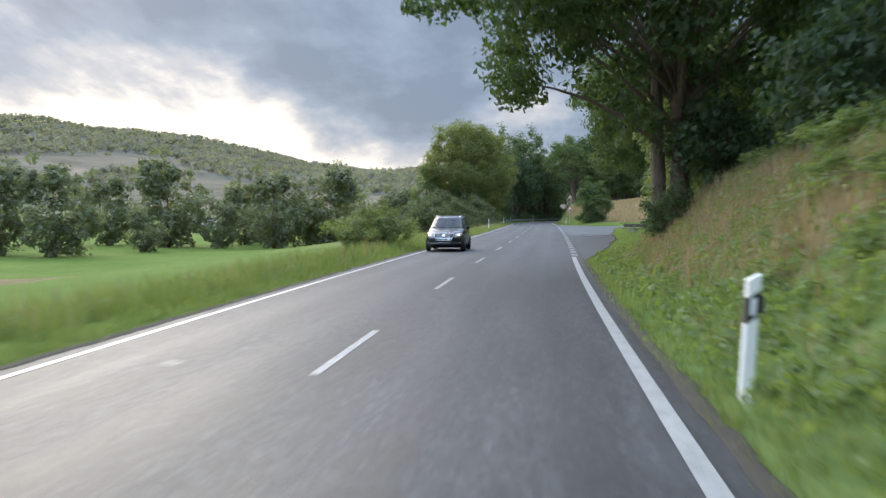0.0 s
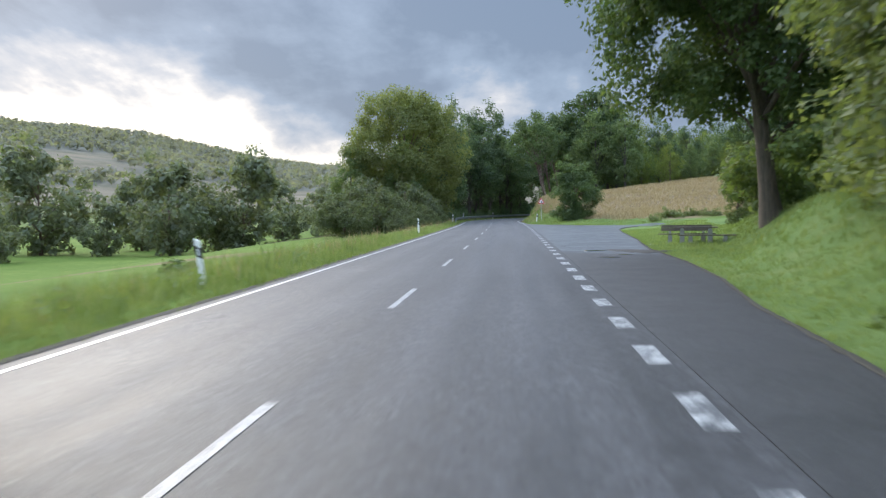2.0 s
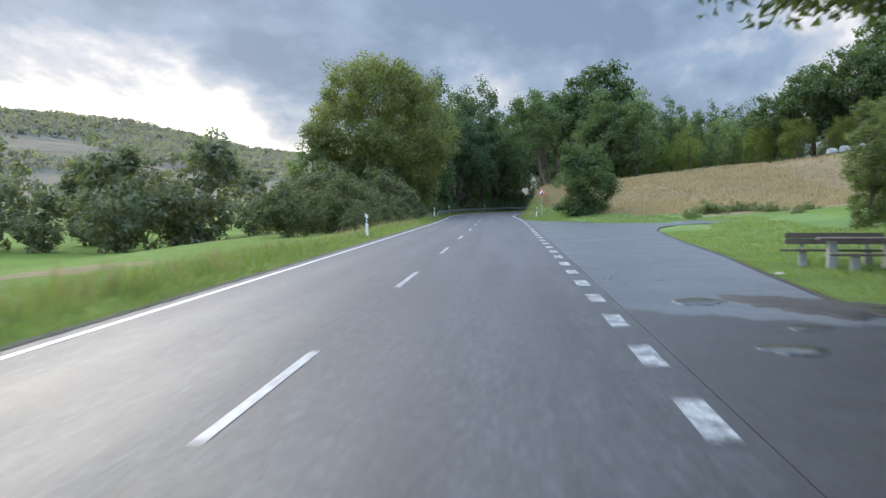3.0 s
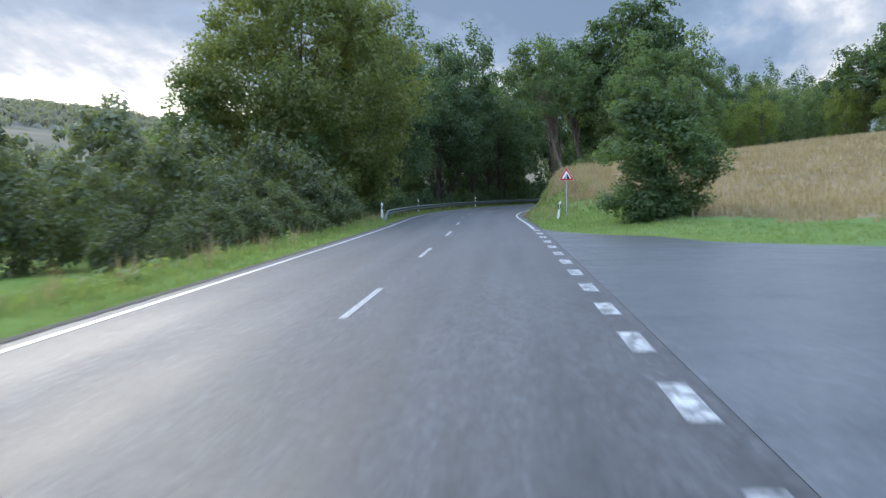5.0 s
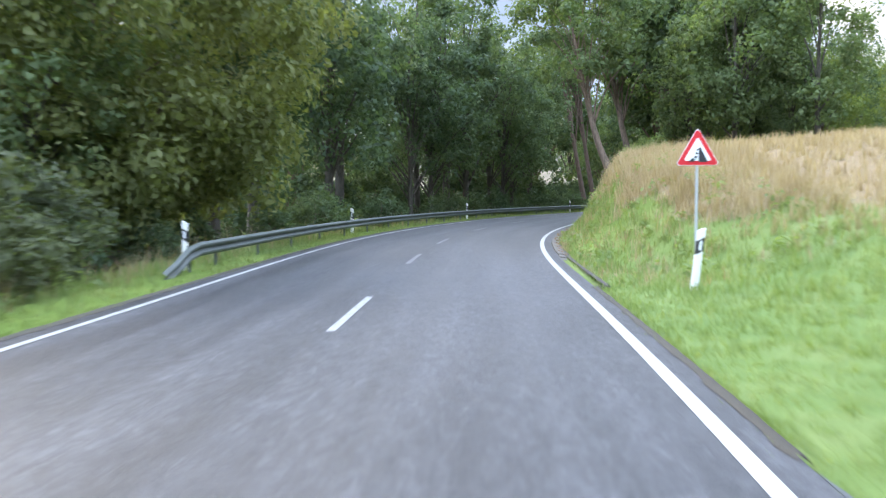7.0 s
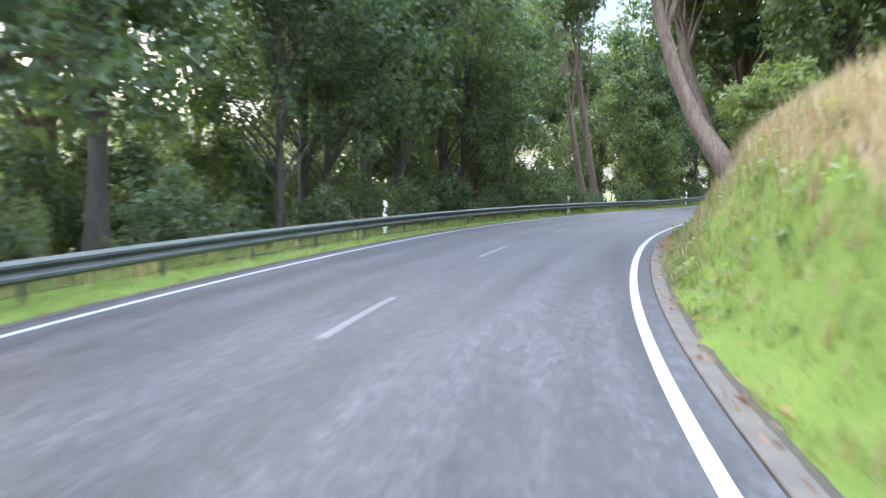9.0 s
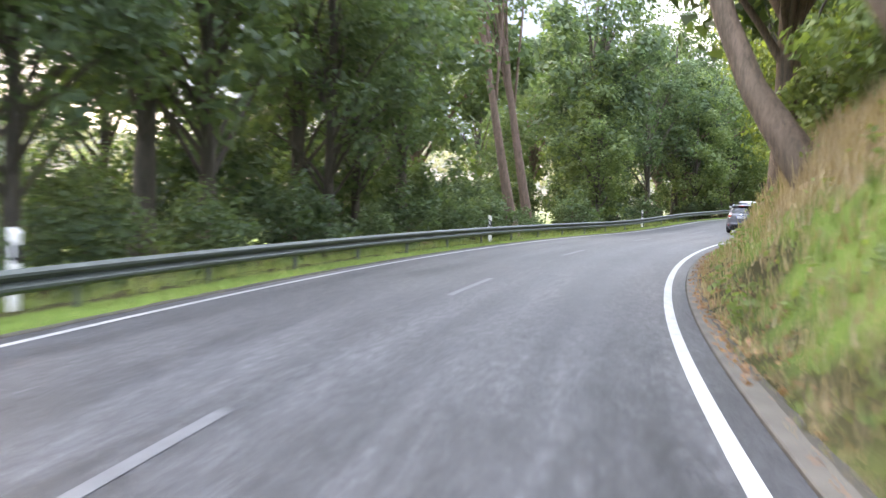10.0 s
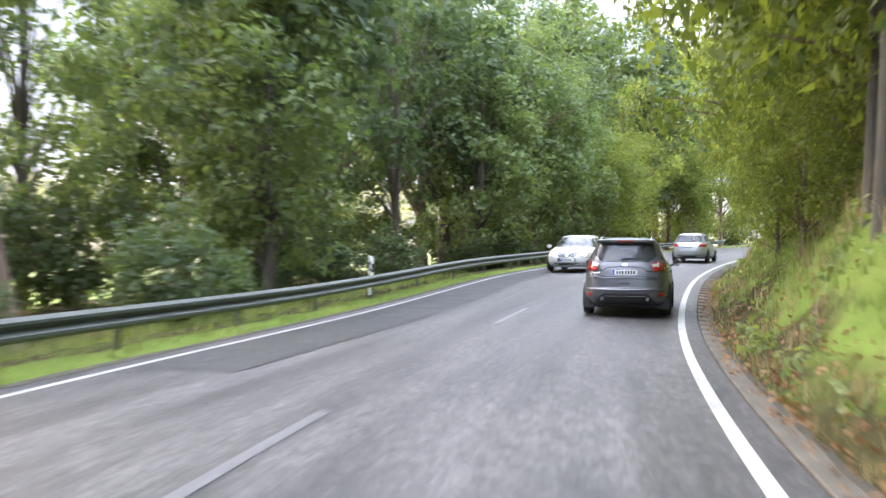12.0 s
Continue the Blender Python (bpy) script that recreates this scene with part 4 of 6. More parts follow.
WIDE = tagged(tree_model("lay_by_oak", 39, 14.5, 0.40, 10.2, (7.4, 7.4, 4.7), 380, 66000, 0.25, M_OAK, M_BROWNBARK, lean=(-0.9, 0.0), early=0.6, clump_r=1.1, limbs=24, shell=0.3, split=True, extra=((0.14, (-0.8, 0.0, 5.9), (4.6, 4.6, 1.5)), (0.12, (-5.6, -3.4, 10.6), (2.8, 2.8, 2.4)))), "spreading oak beside the lay-by with a thick brown trunk", "tree")
LOWLIME = tagged(tree_model("low_linden", 44, 9.5, 0.2, 5.5, (4.3, 4.3, 3.9), 150, 14000, 0.195, M_LIME, clump_r=0.95, limbs=12, droop=0.7, shell=0.45, split=True), "low linden with yellow-green leaves hanging over the road", "tree")
FORK = tagged(tree_model("spreading_oak", 41, 11, 0.34, 7.4, (5.2, 5.2, 3.0), 60, 6000, 0.26, M_OAK, clump_r=1.1, limbs=34, split=True), "wide oak with long level limbs", "tree")

ASH = tagged(tree_model("ash_tree", 47, 16, 0.21, 9.4, (4.2, 4.2, 6.2), 78, 7600, 0.27, M_DARK, M_SHADEBARK, clump_r=1.0, limbs=26, shell=0.35, bare=2.9), "slender woodland tree with a dark trunk and a loose crown", "tree")

STRAIGHT = tagged(tree_model("straight_oak", 61, 16, 0.23, 11.4, (5.0, 5.0, 4.4), 90, 8200, 0.30, M_OAK, M_SHADEBARK, clump_r=1.2, limbs=24, shell=0.5, split=True), "oak with a straight dark trunk on top of the bank", "tree")
STEM = tagged(tree_model("slender_linden", 64, 13, 0.14, 9.4, (2.7, 2.7, 3.6), 60, 4200, 0.24, M_LIME, M_SHADEBARK, clump_r=0.9, limbs=14, lean=(0.9, 0.2), droop=0.6, shell=0.45, split=True), "slender linden in a close clump above the bank", "tree")
WEEDS = tagged(tree_model("weed_clump", 52, 0.9, 0.03, 0.34, (1.1, 0.8, 0.42), 46, 2600, 0.10, M_WILLOW, clump_r=0.26, limbs=16, shell=0.2, lumpy=1.6), "low brown-green weeds growing beside the lane", "weeds")

# along the start, on the bank to the right
plant(TWIN, 23.6, 6.9, 5, 1.0)
for s, lat, sc in ((-2, 12, 1.0), (6, 15, 1.05), (14, 12, 0.95), (34, 14.5, 0.9), (-10, 13, 1.0), (20, 18, 1.1)):
    plant(DARK, s, lat, None, sc * 0.8, group="trees on the bank")
for s, lat, sc in ((22.4, 8.3, 0.8), (24.6, 8.2, 0.8), (21.8, 6.5, 0.42), (12, 9.5, 0.9), (4, 10, 1.0), (-4, 9.6, 0.9), (16, 10.8, 1.1), (9, 12, 1.2)):
    plant(UNDER, s, lat, None, sc, group="shrubs on the bank")
for s, lat, sc in ((41.0, 9.7, 1.05), (45.0, 9.9, 1.15), (49.0, 10.3, 1.2), (53.0, 10.8, 1.15), (57.0, 11.6, 1.1), (34.0, 9.4, 1.0), (89, 15.0, 0.46), (92.5, 17.0, 0.50), (86, 17.5, 0.43), (96, 20.5, 0.52)):
    plant(HEDGE, s, lat, None, sc, group="trees beside the lay-by")
for s, lat, sc in ((1.5, 8.2, 0.5), (4.5, 8.6, 0.55), (8.0, 8.3, 0.5), (11.0, 8.8, 0.6), (6.0, 7.4, 0.32), (-2.5, 8.4, 0.5), (0.0, 7.2, 0.3), (3.0, 7.3, 0.36), (2.0, 6.5, 0.22), (5.0, 9.4, 0.6), (10.0, 9.6, 0.6), (15.5, 8.6, 0.5), (-1.0, 9.2, 0.6), (4.2, 5.9, 0.2), (1.8, 5.2, 0.2)):
    plant(BUSH, s, lat, None, sc, group="brambles on the bank", label="low green brambles spreading over the bank", squash=0.6)
# the oak over the lay-by, with shrubs at its foot
plant(WIDE, 72.6, 12.6, 5, 1.0)
for s, lat, sc in ((75, 13.5, 1.0), (78, 14.5, 1.2), (70, 15.0, 1.2), (64, 14.5, 1.1), (82, 16.0, 1.1), (58, 14.0, 1.1), (51, 13.0, 1.0)):
    plant(BUSH, s, lat, None, sc * 1.05, group="shrubs behind the lay-by")
for s, lat, sc in ((60, 18, 0.8), (67, 20, 0.85), (76, 21, 0.8), (52, 17, 0.8)):
    plant(MIDT, s, lat, None, sc, group="trees behind the lay-by")
# low weeds between the lane and the field
for s, lat, sc in ((71.8, 9.3, 0.4), (125, 15.5, 0.8), (127, 17.2, 1.2), (127.5, 19.4, 1.0), (128.8, 18.4, 0.8), (126, 21.5, 0.9), (125.5, 24.0, 0.8), (121, 26, 1.1), (119, 28, 0.9), (123, 22.6, 0.6), (129.5, 21.0, 0.9)):
    plant(WEEDS, s, lat, None, sc, group="low weeds beside the lane")
# hawthorn at the side road
plant(BIGBUSH, 138.7, 9.05, 0, 1.12, squash=0.8)
# behind the brown field
for k in range(15):
    s, lat = 262 - 5.0 * k + random.uniform(-3, 3), 36 + 6.5 * k + random.uniform(-4, 4)
    plant(SLIM, s, min(lat, 120), None, random.uniform(0.9, 1.15) * min(0.6 + 0.16 * k, 1.7), group="trees behind the field")
for k in range(6):
    plant(LOWLIME, 236 - 4 * k + random.uniform(-2, 2), 31 + 7 * k, None, random.uniform(0.6, 0.8), group="light trees behind the field")
# left of the road: shrubs on the verge, alders along the stream
plant(SALLOW, 37.3, -6.35, 40, 1.0)
for s, lat, sc in ((41, -7.2, 0.5), (60, -7.6, 0.5)):
    plant(BUSH, s, lat, None, sc, group="shrubs on the verge", squash=0.68)
for x, y, sc in ((-83.6, 209, 1.7), (-57, 203.5, 1.4), (-46, 212.5, 1.45), (-86, 160, 1.4), (-101, 166, 1.4), (-69, 205, 0.8), (-78, 180, 0.7), (-52, 218, 1.0), (-118, 188, 1.3), (-71, 226, 1.2), (-36, 246, 1.1), (-104, 224, 1.4), (-132, 214, 1.4), (-50, 262, 1.2), (-26, 262, 1.0), (-125, 150, 1.2), (-150, 180, 1.4), (-73, 250, 1.2), (-40, 285, 1.2), (-16, 290, 1.2)):
    s, lat = (float(a[0]) for a in sl_of(np.array([x]), np.array([y])))
    plant(SLIM, s, lat, None, sc, group="trees along the stream")
plant(ROUND, 165, -12.0, 10, 1.03)
plant(MIDT, 160, -18.5, 100, 0.78, label="lower tree with olive leaves beside the round tree")
for s, lat, sc in ((140, -9.5, 1.5), (134, -12, 1.4), (146, -8.4, 1.3), (128, -14.5, 1.2), (150, -10.5, 1.6), (138, -15.5, 1.6), (145, -14.5, 1.8), (131, -8.6, 0.9), (152, -16, 1.9), (126, -7.4, 0.62), (129.5, -7.0, 0.6), (133, -6.9, 0.72), (136, -6.8, 0.66), (139, -6.9, 0.8), (142, -6.7, 0.7), (145, -6.8, 0.75), (148, -6.7, 0.7), (151, -7.2, 0.8), (122, -8.2, 0.6)):
    plant(THICKET, s, lat, None, sc, group="thickets before the round tree")
# woods in the bend, left
random.seed(7)
for k in range(34):
    s = 157 + 4.9 * k + random.uniform(-1.5, 1.5)
    plant(UNDER, s, -7.9 + random.uniform(-1.6, 0.5), None, random.uniform(0.42, 0.72), group="shrubs at the wood's edge")
for k in range(25):
    s = 160 + 6.6 * k + random.uniform(-2, 2)
    if abs(s - 240) < 8:
        continue
    kind = MIDT if s < 170 else DARK if s < 190 else (ASH, ASH, DARK)[k % 3]
    plant(kind, s, -10.8 + random.uniform(-1.4, 1.6), None, random.uniform(0.88, 1.1) * (0.85 if s < 190 else 1.0), group="trees in the roadside wood")
for k in range(10):
    s = 197 + 11.5 * k + random.uniform(-2.5, 2.5)
    plant(ASH if k in (1, 2, 3, 5) else OAK, s, -18.5 + random.uniform(-2, 2), None, random.uniform(1.0, 1.2), group="trees in the roadside wood")
for k in range(30):
    s = 186 + 5.4 * k + random.uniform(-1.5, 1.5)
    plant(UNDER, s, -15.0 + random.uniform(-2.5, 2.0), None, random.uniform(0.95, 1.3), group="shrubs in the roadside wood")
for k in range(10):
    s = 190 + 12.5 * k + random.uniform(-3, 3)
    plant(MIDT, s, -24 + random.uniform(-3, 3), None, random.uniform(0.6, 0.8) * (0.65 if k < 4 else 1.0), group="trees in the roadside wood")
for s, lat, sc in ((206, -11.5, 1.25), (213.5, -10.4, 1.32), (221, -11.2, 1.25)):
    plant(ASH, s, lat, None, sc, group="trees in the roadside wood")
for x, y, m, sc in ((-3, 226, ASH, 0.85), (1, 233, ASH, 0.8), (-1, 221, UNDER, 1.3), (3, 228, UNDER, 1.2), (6, 236, UNDER, 1.2)):
    s, lat = (float(a[0]) for a in sl_of(np.array([x]), np.array([y])))
    plant(m, s, lat, None, sc, group="trees in the roadside wood")
plant(PINE, 239.0, -8.4, 195, 1.0)
plant(PINE, 242.5, -8.8, 203, 1.02)
# woods in the bend, right, on top of the bank
plant(FALLOAK, 195.2, 6.1, heading(195) - 12, 1.0)
plant(FALLOAK, 206.8, 6.3, heading(207) - 25, 1.15)
for s, lat, sc in ((243.5, 7.6, 1.0), (249, 6.8, 1.1), (255, 7.0, 1.15), (262, 7.4, 1.1), (270, 7.6, 1.1), (279, 7.0, 1.0), (289, 6.6, 1.0), (305, 6.6, 1.05)):
    plant(LOWLIME, s, lat, None, sc, group="low lindens over the bend")
for s, lat, sc in ((292, -6.8, 0.9), (311, -6.8, 0.95)):
    plant(LOWLIME, s, lat, None, sc, group="low lindens over the bend")
for s, lat, m, sc in ((203, 9.5, MIDT, 0.8), (210, 10.2, OAK, 1.16), (213.3, 6.2, OAK, 0.9), (227.5, 6.1, STRAIGHT, 1.0), (206, 15, MIDT, 0.6), (215, 18, LIME, 0.55), (224, 17, MIDT, 0.6), (236, 9, LIME, 0.95), (242, 7.0, LIME, 1.15), (249, 7.2, LIME, 1.2), (258, 8.5, LIME, 1.0), (266, 9.5, LIME, 1.0), (247, 13, DARK, 0.8), (260, 15, DARK, 0.75), (274, 11, LIME, 1.0), (284, 10, MIDT, 1.0), (294, 9, DARK, 0.9), (236, 18, LIME, 0.6), (200, 16, MIDT, 0.5), (208, 24, LIME, 0.5), (219, 26, MIDT, 0.5), (316, 8, DARK, 0.9), (335, 8, DARK, 0.9)):
    plant(m, s, lat, None, sc, group="trees above the bend")
for s, lat, m, sc in ((350, 7, DARK, 1.0), (362, 6, LIME, 1.0), (352, -7, DARK, 1.0), (340, -9, MIDT, 1.1), (380, -7, OAK, 1.0), (300, 16, DARK, 0.9), (285, 18, OAK, 0.8), (272, 20, MIDT, 0.8), (392, 6, OAK, 1.0), (306, -14, OAK, 1.25), (318, -13, DARK, 1.15), (331, -14, OAK, 1.3), (252, 22, MIDT, 0.7), (240, 26, MIDT, 0.6)):
    plant(m, s, lat, None, sc, group="trees above the bend")
for s, lat, sc in ((200, 12.5, 0.95), (207, 13.5, 1.1), (214, 13, 1.05), (199, 17.5, 0.9), (221, 13, 1.0)):
    plant(MIDT, s, lat, None, sc, group="trees above the bend")
for x, y, sc in ((50, 222, 0.75), (55, 218, 0.85), (61, 213, 1.0), (68, 206, 1.15), (58, 226, 1.0), (75, 199, 1.2), (67, 218, 1.25)):
    s, lat = (float(a[0]) for a in sl_of(np.array([x]), np.array([y])))
    plant(OAK, s, lat, None, sc, group="trees on the hillside")
for s, lat, turn in ((240.3, 6.0, 20), (241.2, 6.7, 140), (242.0, 6.2, 260), (240.9, 7.3, 80)):
    plant(STEM, s, lat, turn, random.uniform(0.95, 1.1), group="clump of lindens")
for s, lat, sc in ((245.5, 5.7, 0.36), (249.5, 5.6, 0.28)):
    plant(LOWLIME, s, lat, None, sc, group="low growth on the bank", label="low yellow-green saplings at the foot of the lindens")
plant(FORK, 276, -10.0, 150, 1.2)
for s, lat in ((252, -8.0), (272, -7.5), (281, -7.5), (290, -8), (300, -8), (311, -8), (322, -7)):
    plant(MIDT if s < 295 else LIME, s, lat, None, random.uniform(0.8, 1.0), group="trees in the bend")
for s, lat, sc in ((198, 7.4, 0.8), (205, 7.6, 0.9), (212, 6.9, 0.7), (219, 7.4, 0.8), (226, 8.0, 0.8), (233, 7.2, 0.8), (240, 7.8, 0.8)):
    plant(BUSH, s, lat, None, sc, group="shrubs on the bank in the bend")


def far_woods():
    """Clumps of leaves as woods on the ridge and hedges on the far slopes, coloured pale for haze."""
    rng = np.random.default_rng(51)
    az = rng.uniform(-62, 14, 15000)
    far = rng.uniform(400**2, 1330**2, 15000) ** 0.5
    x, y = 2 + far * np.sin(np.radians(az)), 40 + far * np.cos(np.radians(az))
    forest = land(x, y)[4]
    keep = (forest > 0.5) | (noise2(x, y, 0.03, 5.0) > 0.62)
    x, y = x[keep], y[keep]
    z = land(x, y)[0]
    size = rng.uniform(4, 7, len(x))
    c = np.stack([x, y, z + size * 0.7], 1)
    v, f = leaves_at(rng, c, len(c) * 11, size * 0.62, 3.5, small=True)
    ob = mesh_from("far_woods", v, f, M_HAZEWOOD)
    return tagged(ob, "woods and hedges on the far hills, greyed by painted haze", "woods", kind="stuff")


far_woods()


def blades(name, s, lat, high, mat, rng, per=4, lean=0.35, width=0.022):
    """Tufts of grass blades at places along the road."""
    x, y = xy(s, lat)
    z = land(x, y)[0]
    n = len(x)
    base = np.stack([x, y, z], 1)[:, None] + rng.normal(size=(n, per, 3)) * np.array([0.07, 0.07, 0.0])
    ang = rng.uniform(0, 2 * np.pi, (n, per))
    out = np.stack([np.cos(ang), np.sin(ang), 0 * ang], -1)
    side = np.stack([-np.sin(ang), np.cos(ang), 0 * ang], -1)
    h = (high[:, None] * rng.uniform(0.55, 1.2, (n, per)))[..., None]
    w = width * rng.uniform(0.7, 1.5, (n, per))[..., None] * (0.6 + h)
    tip = base + out * h * lean * rng.uniform(0.3, 1.6, (n, per))[..., None] + np.array([0, 0, 1.0]) * h
    base = base - np.array([0, 0, 0.05])
    v = np.stack([base - side * w, base + side * w, tip], 2).reshape(-1, 3)
    return mesh_from(name, v, np.arange(len(v)).reshape(-1, 3), mat)


def scatter(rng, n, s0, s1, near, far, power=1.6):
    """Places along a strip whose distance from the asphalt leans towards the near side."""
    s = rng.uniform(s0, s1, n)
    out = near + (far - near) * rng.uniform(0, 1, n) ** power
    return s, out


def grow():
    rng = np.random.default_rng(77)
    s, out = scatter(rng, 27000, -12, 262, 0.03, 5.5)
    brown = rng.uniform(0, 1, len(s)) < 0.09 * smooth(0.6, 2.0, out) * smooth(200, 175, s)
    dull = blades("dry_verge_grass", s[brown], EDGE_L - out[brown], rng.uniform(0.35, 0.85, brown.sum()), M_HAY, rng, 6, 0.4, 0.011)
    tagged(dull, "tall dry stalks on the verge beside the meadow", "grass", kind="stuff")
    thin = ~brown & ~((s > 160) & (rng.uniform(0, 1, len(s)) < 0.66 * smooth(160, 186, s) * smooth(0.25, 0.8, out)))
    s, out = s[thin], out[thin]
    green = blades("verge_grass", s, EDGE_L - out, np.interp(out, [0, 0.6, 1.5, 5.5], [0.12, 0.22, 0.50, 0.55]) * np.interp(s, [70, 100, 152], [1.0, 0.5, 0.5]) * rng.uniform(0.5, 1.5, len(s)), M_GRASS, rng, 5, 0.45, 0.017)
    tagged(green, "tall wet green grass on the verge beside the meadow", "grass", kind="stuff")
    s, out = scatter(rng, 44000, -10, 262, 0.03, 6.0, 1.4)
    edge = np.where(s > 150, 4.13, layby(s))
    keep = ~((s > 104) & (s < 124) & (out < 3))
    s, out, edge = s[keep], out[keep], edge[keep]
    tall = np.interp(out, [0, 0.6, 2, 6], [0.09, 0.16, 0.26, 0.32]) * rng.uniform(0.6, 1.4, len(s))
    tall *= np.interp(s, [24, 32, 140, 160], [1.0, 0.5, 0.5, 1.0])
    x, y = xy(s, edge + out)
    _, dry, _, _, _, lush_lit = land(x, y)
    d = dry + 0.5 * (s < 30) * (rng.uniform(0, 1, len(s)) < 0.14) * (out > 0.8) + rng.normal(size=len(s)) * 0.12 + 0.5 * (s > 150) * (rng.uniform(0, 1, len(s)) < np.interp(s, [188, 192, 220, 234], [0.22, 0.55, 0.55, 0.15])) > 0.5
    fresh = ~d & (lush_lit > 0.9)
    wild = ~d & (lush_lit <= 0.9) & ~((s > 203) & (out < 1.1) & (rng.uniform(0, 1, len(s)) < 0.75)) & ~((s > 188) & (rng.uniform(0, 1, len(s)) < 0.35))
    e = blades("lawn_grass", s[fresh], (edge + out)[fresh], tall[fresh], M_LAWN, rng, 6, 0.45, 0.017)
    tagged(e, "short fresh green grass beside the lay-by and on the brightened bank", "grass", kind="stuff")
    a = blades("bank_grass", s[wild], (edge + out)[wild], tall[wild], M_GRASS, rng, 5, 0.45, 0.017)
    tagged(a, "green grass growing on the roadside bank", "grass", kind="stuff")
    b = blades("dry_bank_grass", s[d], (edge + out)[d], tall[d] * 1.7, M_HAY, rng, 9, 0.4, 0.011)
    tagged(b, "tall dry brown grass on the bank", "grass", kind="stuff")
    # brown leaves blown against the gutter
    n = 7000
    sf = np.concatenate([rng.uniform(160, 262, 1500), rng.uniform(196, 262, n - 1500)])
    lf = 3.92 + np.abs(rng.normal(size=n)) * np.interp(sf, [190, 215], [0.25, 0.6])
    xf, yf = xy(sf, lf)
    v, f = leaves_at(rng, np.stack([xf, yf, land(xf, yf)[0] + 0.03], 1), n, np.full(n, 0.04), 0.10)
    tagged(mesh_from("fallen_leaves", v, f, M_FALLEN), "orange-brown fallen leaves beside the gutter", "leaves", kind="stuff")
    # broad-leaved herbs in low clumps
    sw = np.concatenate([rng.uniform(-8, 46, 900), rng.uniform(150, 260, 620), rng.uniform(-5, 150, 900), rng.uniform(-6, 28, 700)])
    lw = np.concatenate([layby(sw[:900]) + rng.uniform(0.5, 5.5, 900), 4.3 + rng.uniform(0.1, 4.5, 620), EDGE_L - rng.uniform(1.0, 6.0, 900), 3.84 + rng.uniform(0.5, 5.0, 700)])
    xw, yw = xy(sw, lw)
    zw = land(xw, yw)[0]
    rad = rng.uniform(0.12, 0.42, len(xw))
    v, f = leaves_at(rng, np.stack([xw, yw, zw + rad * 0.5], 1), 60000, rad, 0.14)
    tagged(mesh_from("wild_herbs", v, f, M_SHRUB), "low clumps of broad-leaved weeds on the bank", "weeds", kind="stuff")
    s = np.concatenate([rng.uniform(128, 215, 17000), rng.uniform(135, 255, 8000)])
    lat = np.concatenate([rng.uniform(6.5, 34, 17000), rng.uniform(30, 75, 8000)])
    x, y = xy(s, lat)
    _, dry, wood, _, _, _ = land(x, y)
    ok = (dry > 0.25) & (wood < 0.5)
    c = blades("field_grass", s[ok], lat[ok], rng.uniform(0.22, 0.5, ok.sum()), M_HAY, rng, 6, 0.35, 0.024)
    tagged(c, "dry brown uncut grass of the field", "grass", kind="stuff")


grow()

# ---------- small things of the roadside ----------


def part(name, bm, mat, parent, label=""):
    me = bpy.data.meshes.new(name)
    bm.to_mesh(me)
    bm.free()
    me.materials.append(mat)
    ob = new(name, me)
    ob.parent = parent
    if label:
        tagged(ob, label)
    return ob


def box(size, at=(0, 0, 0), turn=(0, 0, 0), bevel=0.01, taper=None):
    """A bevelled box; taper narrows its top in x and y."""
    bm = bmesh.new()
    bmesh.ops.create_cube(bm, size=1.0)
    bmesh.ops.scale(bm, vec=size, verts=bm.verts)
    if taper:
        for v in bm.verts:
            if v.co.z > 0:
                v.co.x *= taper[0]
                v.co.y *= taper[1]
    if bevel:
        bmesh.ops.bevel(bm, geom=bm.edges[:], offset=bevel, segments=2, affect="EDGES")
    bmesh.ops.transform(bm, matrix=pose(*at, *turn), verts=bm.verts)
    return bm


def rod(a, b, r, sides=12, r2=None):
    bm = bmesh.new()
    a, b = Vector(a), Vector(b)
    bmesh.ops.create_cone(bm, cap_ends=True, segments=sides, radius1=r, radius2=r if r2 is None else r2, depth=(b - a).length)
    m = Matrix.Translation((a + b) / 2) @ (b - a).to_track_quat("Z", "Y").to_matrix().to_4x4()
    bmesh.ops.transform(bm, matrix=m, verts=bm.verts)
    return bm


def prism(outline, depth, at=(0, 0, 0), bevel=0.0):
    """An outline in x and z, pulled along y."""
    bm = bmesh.new()
    face = bm.faces.new([bm.verts.new((x, -depth / 2, z)) for x, z in outline])
    made = bmesh.ops.extrude_face_region(bm, geom=[face])
    bmesh.ops.translate(bm, vec=(0, depth, 0), verts=[g for g in made["geom"] if isinstance(g, bmesh.types.BMVert)])
    bmesh.ops.recalc_face_normals(bm, faces=bm.faces[:])
    if bevel:
        bmesh.ops.bevel(bm, geom=bm.edges[:], offset=bevel, segments=1, affect="EDGES")
    bmesh.ops.translate(bm, vec=at, verts=bm.verts)
    return bm


